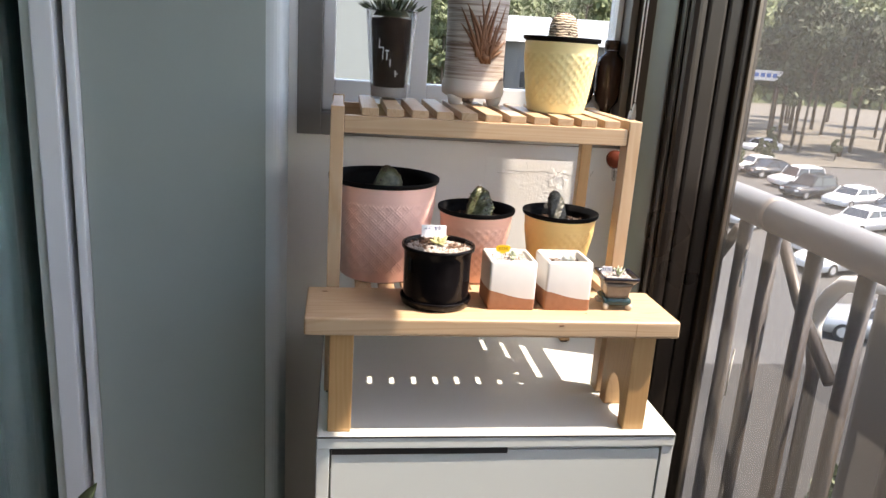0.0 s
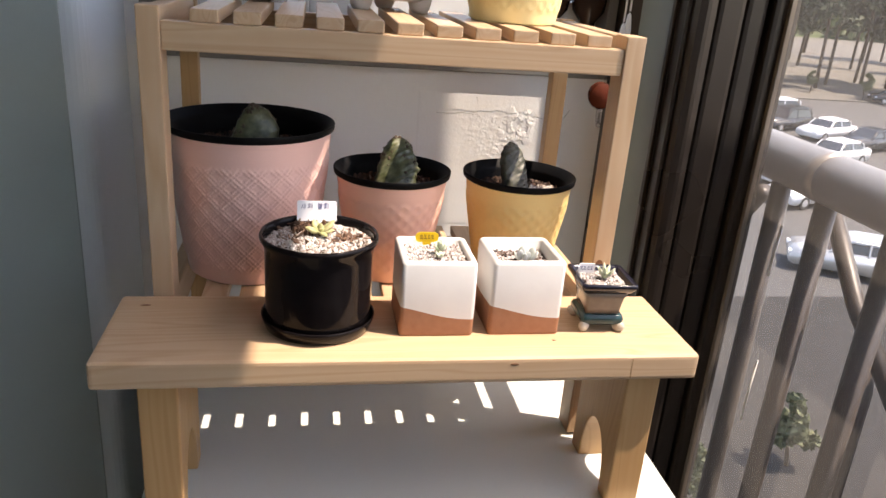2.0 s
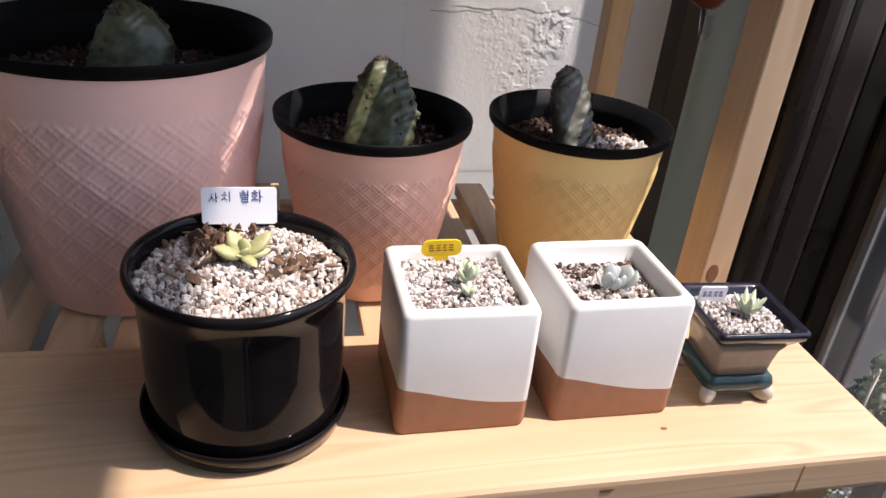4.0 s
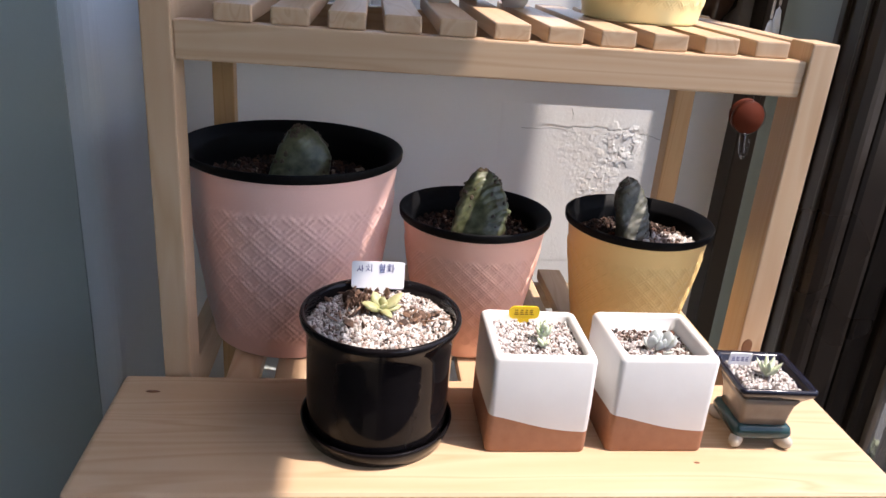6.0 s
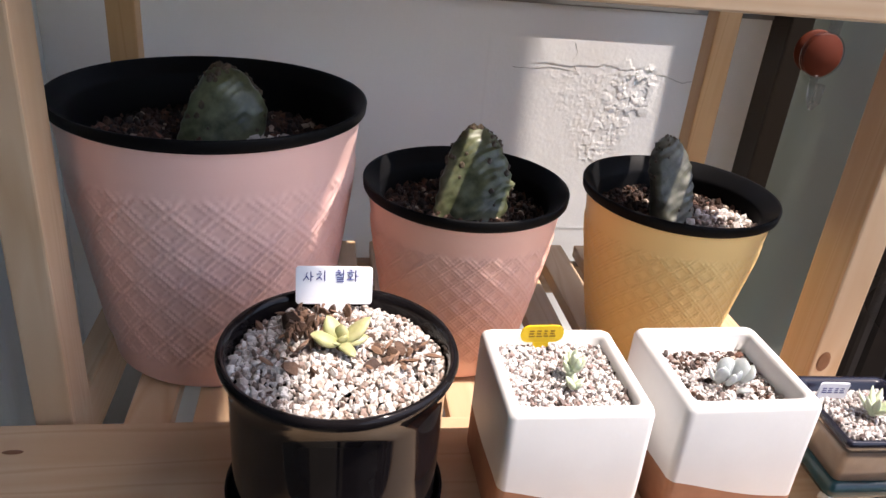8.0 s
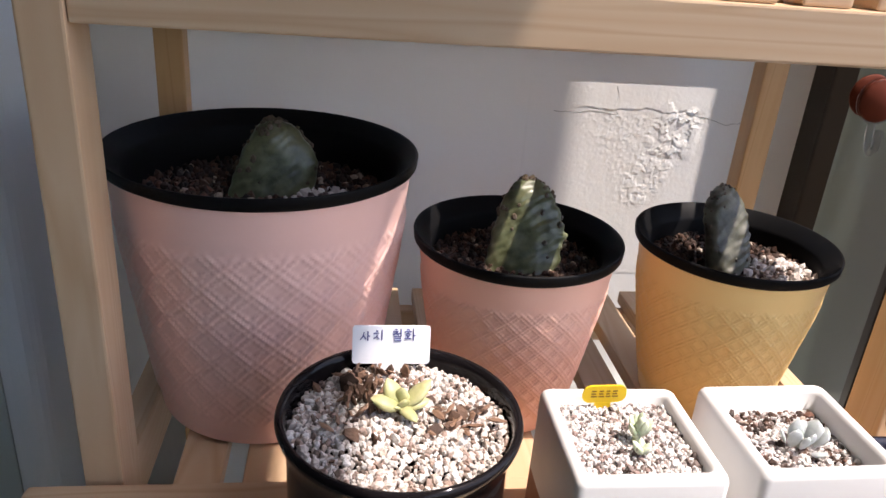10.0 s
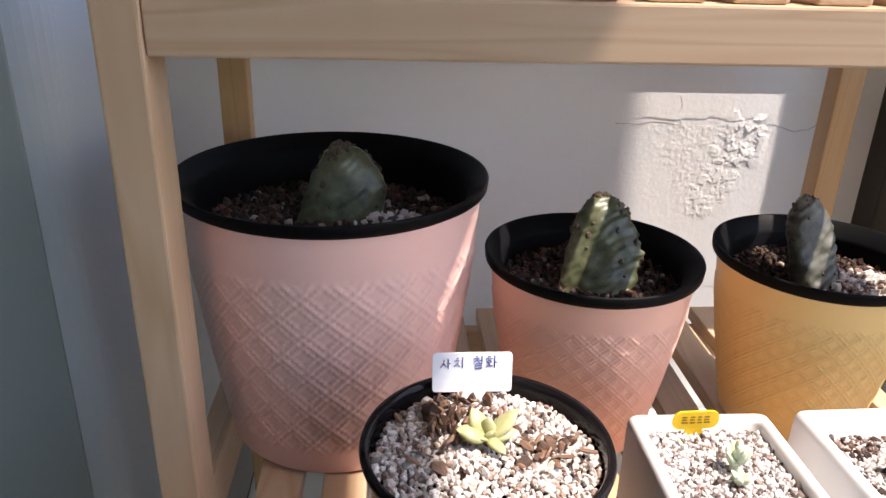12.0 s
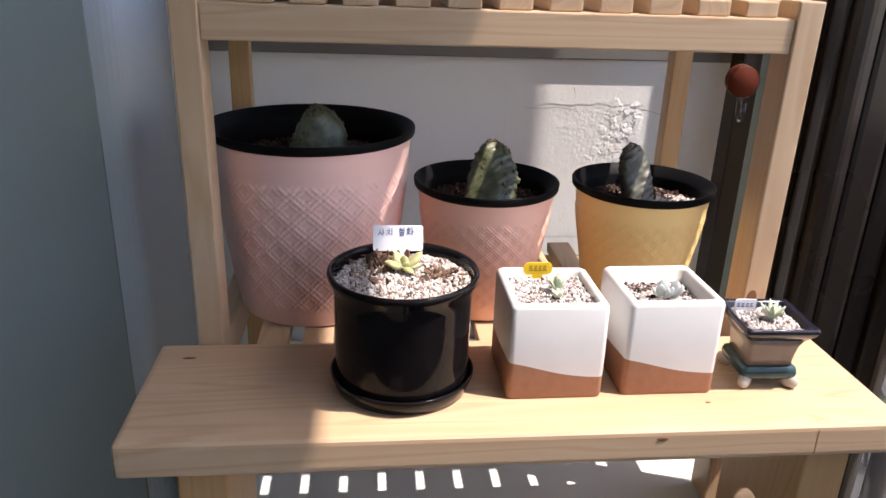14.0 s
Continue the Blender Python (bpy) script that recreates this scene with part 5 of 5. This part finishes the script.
def car(kind, paint, label):
    """A parked car, 4.4 m long, along y."""
    c = thing("car", (0, 0, -50), label, "car", "parked cars")
    L, W2, hood, roof = 2.2, 0.9, 0.95, (1.68 if kind == "suv" else 1.44)
    back = -2.05 if kind == "suv" else -1.55
    side = [(-L, 0.35), (-L + 0.02, 0.95), (-L + 0.2, hood + 0.05), (0.95, hood), (1.7, hood - 0.1), (L - 0.05, 0.72), (L, 0.4), (L - 0.1, 0.24), (-L + 0.1, 0.24)]
    bm = bmesh.new()
    a = [bm.verts.new((-W2, y, z)) for y, z in side]
    f = bm.faces.new(a)
    g = bmesh.ops.extrude_face_region(bm, geom=[f])
    bmesh.ops.translate(bm, verts=[v for v in g["geom"] if isinstance(v, bmesh.types.BMVert)], vec=(2 * W2, 0, 0))
    bmesh.ops.recalc_face_normals(bm, faces=bm.faces)
    bmesh.ops.bevel(bm, geom=list(bm.edges), offset=0.11, segments=3, affect="EDGES", clamp_overlap=True)
    part("body", bm, paint, c, smooth=True)
    def cabin(name, s, za, zb, mat, grow=0.0):
        bm = bmesh.new()
        lo = [(-s - grow, back - grow), (s + grow, back - grow), (s + grow, 0.95 + grow), (-s - grow, 0.95 + grow)]
        hi = [(-s * 0.8 - grow, back + 0.35 - grow), (s * 0.8 + grow, back + 0.35 - grow), (s * 0.8 + grow, 0.15 + grow), (-s * 0.8 - grow, 0.15 + grow)]
        def at(q):
            k = (q - hood) / (roof - hood)
            return [bm.verts.new((u[0] + (v[0] - u[0]) * k, u[1] + (v[1] - u[1]) * k, q)) for u, v in zip(lo, hi)]
        p, q = at(za), at(zb)
        bm.faces.new(p[::-1])
        bm.faces.new(q)
        for k in range(4):
            bm.faces.new((p[k], p[(k + 1) % 4], q[(k + 1) % 4], q[k]))
        bmesh.ops.bevel(bm, geom=list(bm.edges), offset=0.10, segments=3, affect="EDGES", clamp_overlap=True)
        return part(name, bm, mat, c)
    cabin("windows", 0.84, hood - 0.06, roof - 0.06, WINDARK)
    cabin("roof", 0.84, roof - 0.14, roof, paint, 0.01)
    for y in (back + 0.06, -0.35, 0.9):
        for s in (-1, 1):
            yy = y + (0.0 if y == -0.35 else (0.15 if y < 0 else -0.4))
            part("pillar", tube([(s * 0.85, y, hood - 0.02), (s * 0.70, yy if y != -0.35 else y, roof - 0.08)], 0.04, 6), paint, c)
    for x in (-W2 + 0.09, W2 - 0.09):
        for y in (-1.35, 1.35):
            w = part("wheel", lathe([(0, -0.1), (0.2, -0.1), (0.31, -0.1), (0.33, -0.07), (0.33, 0.07), (0.31, 0.1), (0.2, 0.1), (0, 0.1)], 20), TYRE, c, at=Matrix.Translation((x, y, 0.33)) @ pose(0, 0, 0, 0, 90, 0))
            part("rim", lathe([(0, -0.105), (0.19, -0.105), (0.19, 0.105), (0, 0.105)], 16), CARSILVER, w)
    for s in (-1, 1):
        part("tail_light", boxed(s * 0.62 - 0.13, s * 0.62 + 0.13, -L - 0.01, -L + 0.05, 0.75, 0.9), RUST, c)
        part("headlight", boxed(s * 0.62 - 0.15, s * 0.62 + 0.15, L - 0.12, L - 0.01, 0.58, 0.70), WHITEFRAME, c)
    return c


def place_car(proto, x, y, turn):
    return copy_thing(proto, pose(x, y, GROUND, 0, 0, turn))


SUVW = car("suv", CARWHITE, "white parked family car")
SUVW.matrix_basis = pose(35.8, 54.5, GROUND, 0, 0, 100)
SEDW = car("sedan", CARWHITE, "white parked saloon car")
SEDW.matrix_basis = pose(35.6, 47.4, GROUND, 0, 0, 110)
SEDD = car("sedan", CARDARK, "dark grey parked saloon car")
SEDD.matrix_basis = pose(36.4, 44.2, GROUND, 0, 0, 110)
SUVD = car("suv", CARDARK, "dark parked family car")
SUVD.matrix_basis = pose(34.2, 50.4, GROUND, 0, 0, 110)
SEDS = car("sedan", CARSILVER, "silver parked saloon car")
SEDS.matrix_basis = pose(24.5, 40.5, GROUND, 0, 0, 115)
for proto, x, y, turn in ((SEDW, 23.6, 31.6, 108), (SEDW, 36.2, 61.5, 100), (SEDD, 36.0, 59.0, 100), (SEDW, 31.0, 40.0, 110), (SEDD, 38.0, 40.6, 110), (SUVW, 39.5, 37.4, 110), (SEDW, 25.2, 35.0, 108), (SEDW, 45.0, 76.0, 100), (SEDD, 56.0, 66.0, 80), (SEDS, 60.0, 68.0, 80), (SEDW, 14.0, 52.0, 20), (SEDD, 9.0, 60.0, 20), (SEDS, 19.4, 22.8, 60), (SEDD, 25.0, 22.6, 75)):
    place_car(proto, x, y, turn)


def leaf_cloud(clumps, count, size, rng):
    """Many small leaf tufts gathered in clumps, as one mesh."""
    verts, faces = [], []
    for cx, cy, cz, cr, flat in clumps:
        for k in range(count):
            d = Vector((rng.gauss(0, 1), rng.gauss(0, 1), rng.gauss(0, 1))).normalized() * cr * rng.uniform(0.35, 1.08)
            c = Vector((cx + d.x, cy + d.y, cz + d.z * flat))
            m = Euler((rng.uniform(0, 6), rng.uniform(0, 6), rng.uniform(0, 6))).to_matrix() * (size * rng.uniform(0.6, 1.4))
            o = len(verts)
            for q in ((-1, -0.25, 0), (0, -0.5, 0.2), (1, 0.0, 0), (0.1, 0.55, -0.15)):
                verts.append(c + m @ Vector(q))
            faces += [(o, o + 1, o + 2), (o, o + 2, o + 3)]
    me = bpy.data.meshes.new("crown")
    me.from_pydata(verts, [], faces)
    return me


def tree(name, label, h, crown, mat, seed, size, count, trunk_r=0.2):
    rng = random.Random(seed)
    t = thing(name, (0, 0, -60), label, "tree", "trees round the car park")
    lean = rng.uniform(-0.4, 0.4)
    part("trunk", tube([(0, 0, 0), (lean * 0.3, 0.1, h * 0.35), (lean, 0.1, h * 0.7), (lean * 1.2, 0, h * 0.95)], [trunk_r, trunk_r * 0.75, trunk_r * 0.5, trunk_r * 0.15], 9), BARK, t, smooth=True)
    clumps = []
    for k in range(crown):
        a, s = rng.uniform(0, 6.28), rng.random()
        z = h * (0.42 + 0.56 * s)
        rad = h * 0.22 * (1.05 - 0.75 * s) * rng.uniform(0.5, 1.1)
        c = (lean * s + rad * math.cos(a), rad * math.sin(a), z, h * 0.085 * rng.uniform(0.7, 1.3), 0.6)
        clumps.append(c)
        if k % 2 == 0:
            part("limb", tube([(lean * s, 0, z - h * 0.05), (c[0], c[1], z)], [trunk_r * 0.3, trunk_r * 0.08], 6), BARK, t, smooth=True)
    me = leaf_cloud(clumps, count, size, rng)
    me.materials.append(mat)
    ob = new("crown", me)
    ob.parent = t
    return t


TREES = [tree("pine_tree", "tall dark green pine tree", 13.5, 26, PINE_NEEDLES, k, 0.32, 90) for k in (1, 2, 3)]
FRESH = [tree("leafy_tree", "fresh green leafy tree", 10.0, 30, SPRING, k, 0.30, 90, 0.16) for k in (4, 5)]
BUSH = tree("shrub", "clipped round green shrub", 1.9, 16, SHRUB, 8, 0.13, 70, 0.06)
rng = random.Random(17)
spots = []
for k in range(46):
    d = rng.uniform(88, 150)
    a = radians(24 + 26 * rng.random())
    spots.append((TREES[k % 3], d * math.sin(a), d * math.cos(a), rng.uniform(0.85, 1.35)))
for k in range(44):
    d = rng.uniform(80, 150)
    a = radians(-12 + 36 * rng.random())
    if not (d < 112 and 8 < math.degrees(a) < 24):
        spots.append((FRESH[k % 2], d * math.sin(a), d * math.cos(a), rng.uniform(1.0, 1.9)))
for x, y, s in ((51.7, 81.0, 1.0), (49.5, 76.0, 0.95), (53.0, 74.0, 1.05), (57.0, 78.0, 1.1), (60.0, 72.0, 1.0), (55.0, 86.0, 1.1), (63.0, 80.0, 1.1), (47.5, 84.0, 0.9), (66.0, 70.0, 1.1)):
    spots.append((TREES[len(spots) % 3], x, y, s))
for x, y, s in ((47.3, 78.2, 1.2), (40.5, 68.0, 1.1), (39.0, 64.5, 1.2), (43.5, 71.5, 1.0), (33.5, 60.0, 1.3), (50.0, 70.5, 1.1), (53.5, 67.0, 1.3), (36.0, 64.0, 0.9), (58.0, 64.0, 1.2), (8.5, 8.0, 1.0), (11.0, 9.5, 0.9), (13.5, 10.5, 1.1), (10.0, 12.0, 0.9), (15.5, 12.5, 1.0), (13.0, 7.0, 1.1), (17.5, 10.0, 1.0), (7.0, 11.0, 0.8)):
    spots.append((BUSH, x, y, s))
used = set()
for proto, x, y, s in spots:
    ob = proto if proto.name not in used else copy_thing(proto, Matrix())
    used.add(proto.name)
    ob.matrix_basis = pose(x, y, GROUND + (0.1 if y > 66 else 0), 0, 0, rng.uniform(0, 360)) @ Matrix.Scale(s, 4)


def brick_house():
    b = thing("brick_building", pose(29.2, 60.0, GROUND, 0, 0, -30), "red brick building with white bands and a gable roof", "building")
    part("wall", boxed(-7.0, 2.6, -4, 8, 0, 16.6), BRICK, b)
    for z in (2.6, 6.6, 10.6, 14.4):
        part("band", boxed(-7.06, 2.66, -4.06, 8.06, z, z + 0.45), WHITE_PAINT, b, "white painted band")
    bm = bmesh.new()
    a = [bm.verts.new(v) for v in ((-7.6, -4.7, 16.6), (3.3, -4.7, 16.6), (3.3, 8.7, 16.6), (-7.6, 8.7, 16.6), (-2.1, -4.7, 18.8), (-2.1, 8.7, 18.8))]
    for f in ((0, 1, 4), (1, 2, 5, 4), (2, 3, 5), (3, 0, 4, 5), (3, 2, 1, 0)):
        bm.faces.new([a[k] for k in f])
    part("roof", bm, WHITE_PAINT, b, "pale gable roof")
    for x in (-5.5, -3.0, -0.5):
        for z in (0.9, 4.2, 8.2, 12.2):
            part("window", boxed(x, x + 1.3, -4.03, -3.9, z, z + 1.4), WINDARK, b)
    for y in (-2, 1.5, 5):
        for z in (0.9, 4.2, 8.2, 12.2):
            part("window", boxed(2.5, 2.63, y, y + 1.4, z, z + 1.4), WINDARK, b)


brick_house()


def hall():
    b = thing("low_hall", pose(31, 92, GROUND, 0, 0, -18), "low grey hall with a pale blue sheet roof", "building")
    part("wall", boxed(-14, 14, -6, 6, 0, 9.8), FACADE, b)
    bm = bmesh.new()
    a = [bm.verts.new(v) for v in ((-15, -7, 9.8), (15, -7, 9.8), (15, 7, 9.8), (-15, 7, 9.8), (-15, 0, 12.9), (15, 0, 12.9))]
    for f in ((0, 1, 5, 4), (1, 2, 5), (2, 3, 4, 5), (3, 0, 4), (3, 2, 1, 0)):
        bm.faces.new([a[k] for k in f])
    part("roof", bm, ROOF_BLUE, b, "pale blue sheet metal roof")
    for k in range(7):
        for z in (1.2, 4.6):
            part("window", boxed(-12.5 + 3.7 * k, -10.6 + 3.7 * k, -6.04, -5.9, z, z + 1.8), WINDARK, b)


hall()


def block():
    b = thing("apartment_block", pose(1.5, 48, GROUND, 0, 0, 38), "pale teal grey rendered block with dark windows", "building")
    part("wall", boxed(-9, 3.4, 0, 10, 0, 16), plain("pale teal grey render", (0.150, 0.172, 0.172), 0.8, vary=0.08, scale=2), b)
    part("roof", boxed(-9.3, 3.7, -0.3, 10.3, 16, 16.5), FACADE, b)
    for k in range(4):
        for z in (1.5, 4.5):
            part("window", boxed(-8 + 2.9 * k, -6.4 + 2.9 * k, -0.05, 0.1, z, z + 1.6), WINDARK, b)


block()


def banner():
    s = thing("street_sign", pose(46.0, 81.0, GROUND, 0, 0, -30), "white banner sign with blue print on two posts", "sign")
    part("board", boxed(-2.6, 2.6, -0.05, 0.05, 7.4, 8.5), WHITE_PAINT, s)
    for k in range(7):
        part("print_bar", boxed(-2.2 + 0.64 * k, -1.75 + 0.64 * k, -0.07, -0.052, 7.75, 8.2), SIGNBLUE, s)
    for x in (-2.2, 2.2):
        part("post", tube([(x, 0.12, 0), (x, 0.12, 8.4)], 0.06, 8), STEEL, s)


banner()


def hillside():
    bm = bmesh.new()
    grid = []
    for j in range(25):
        row = []
        for i in range(61):
            x, y = -260 + 10 * i, 165 + 9 * j
            z = GROUND - 0.5 + 46 * min(1.0, j / 16) ** 0.9 + 5 * noise.noise(Vector((x * 0.02, y * 0.02, 0))) * min(1, j / 4)
            row.append(bm.verts.new((x, y, z)))
        grid.append(row)
    for a, b in zip(grid, grid[1:]):
        for i in range(60):
            bm.faces.new((a[i], a[i + 1], b[i + 1], b[i]))
    structure("hillside", bm, plain("wooded hill", (0.06, 0.075, 0.035), 0.95, vary=0.5, scale=0.3, bump=0.6), "wooded hill behind the car park", "hill")
    rng = random.Random(77)
    clumps = []
    for k in range(900):
        j = rng.uniform(0, 16)
        x, y = rng.uniform(-60, 260), 165 + 9 * j
        z = GROUND - 0.5 + 46 * (j / 16) ** 0.9 + 5 * noise.noise(Vector((x * 0.02, y * 0.02, 0))) * min(1, j / 4)
        clumps.append((x, y, z + 3.0, rng.uniform(3.0, 6.0), rng.uniform(0.7, 1.1)))
    me = leaf_cloud(clumps, 55, 1.3, rng)
    me.materials.append(SPRING)
    tagged(new("woodland", me), "mixed green woodland on the hillside", "woodland", kind="stuff")


hillside()


def flower_patch():
    rng = random.Random(12)
    for name, label, mat, size, count, lift in (("flower_leaves", "green leaves of the flowering bed", SPRING, 0.05, 160, 0.0), ("white_flowers", "white flowers in the bed below", WHITE_PAINT, 0.045, 7, 0.14)):
        clumps = [(rng.uniform(6.8, 11.5), rng.uniform(6.4, 8.9), GROUND + 0.28 + lift, rng.uniform(0.2, 0.42), 0.5) for k in range(34)]
        me = leaf_cloud(clumps, count, size, rng)
        me.materials.append(mat)
        tagged(new(name, me), label, "flowers", kind="stuff")


flower_patch()


def outdoor_unit():
    u = thing("air_conditioner", (0.95, 0.61, 0.40), "taupe outdoor air conditioner unit behind the railing", "air conditioner")
    part("casing", boxed(-0.15, 0.15, -0.36, 0.36, 0.02, 0.665, bevel=0.012), plain("taupe painted steel", (0.20, 0.18, 0.165), 0.5, vary=0.08), u)
    part("fan_guard", lathe([(0, 0), (0.2, 0), (0.21, 0.01), (0.19, 0.018), (0, 0.018)], 32), SHADOW_GAP, u, at=Matrix.Translation((0.15, 0, 0.32)) @ pose(0, 0, 0, 0, 90, 0))
    for k in range(6):
        part("vent_slot", boxed(-0.1515, -0.1495, -0.33, -0.12, 0.12 + 0.05 * k, 0.14 + 0.05 * k), SHADOW_GAP, u)
    for y in (-0.28, 0.28):
        part("bracket", boxed(-0.264, 0.15, y - 0.015, y + 0.015, -0.02, 0.0195), STEEL, u)


outdoor_unit()
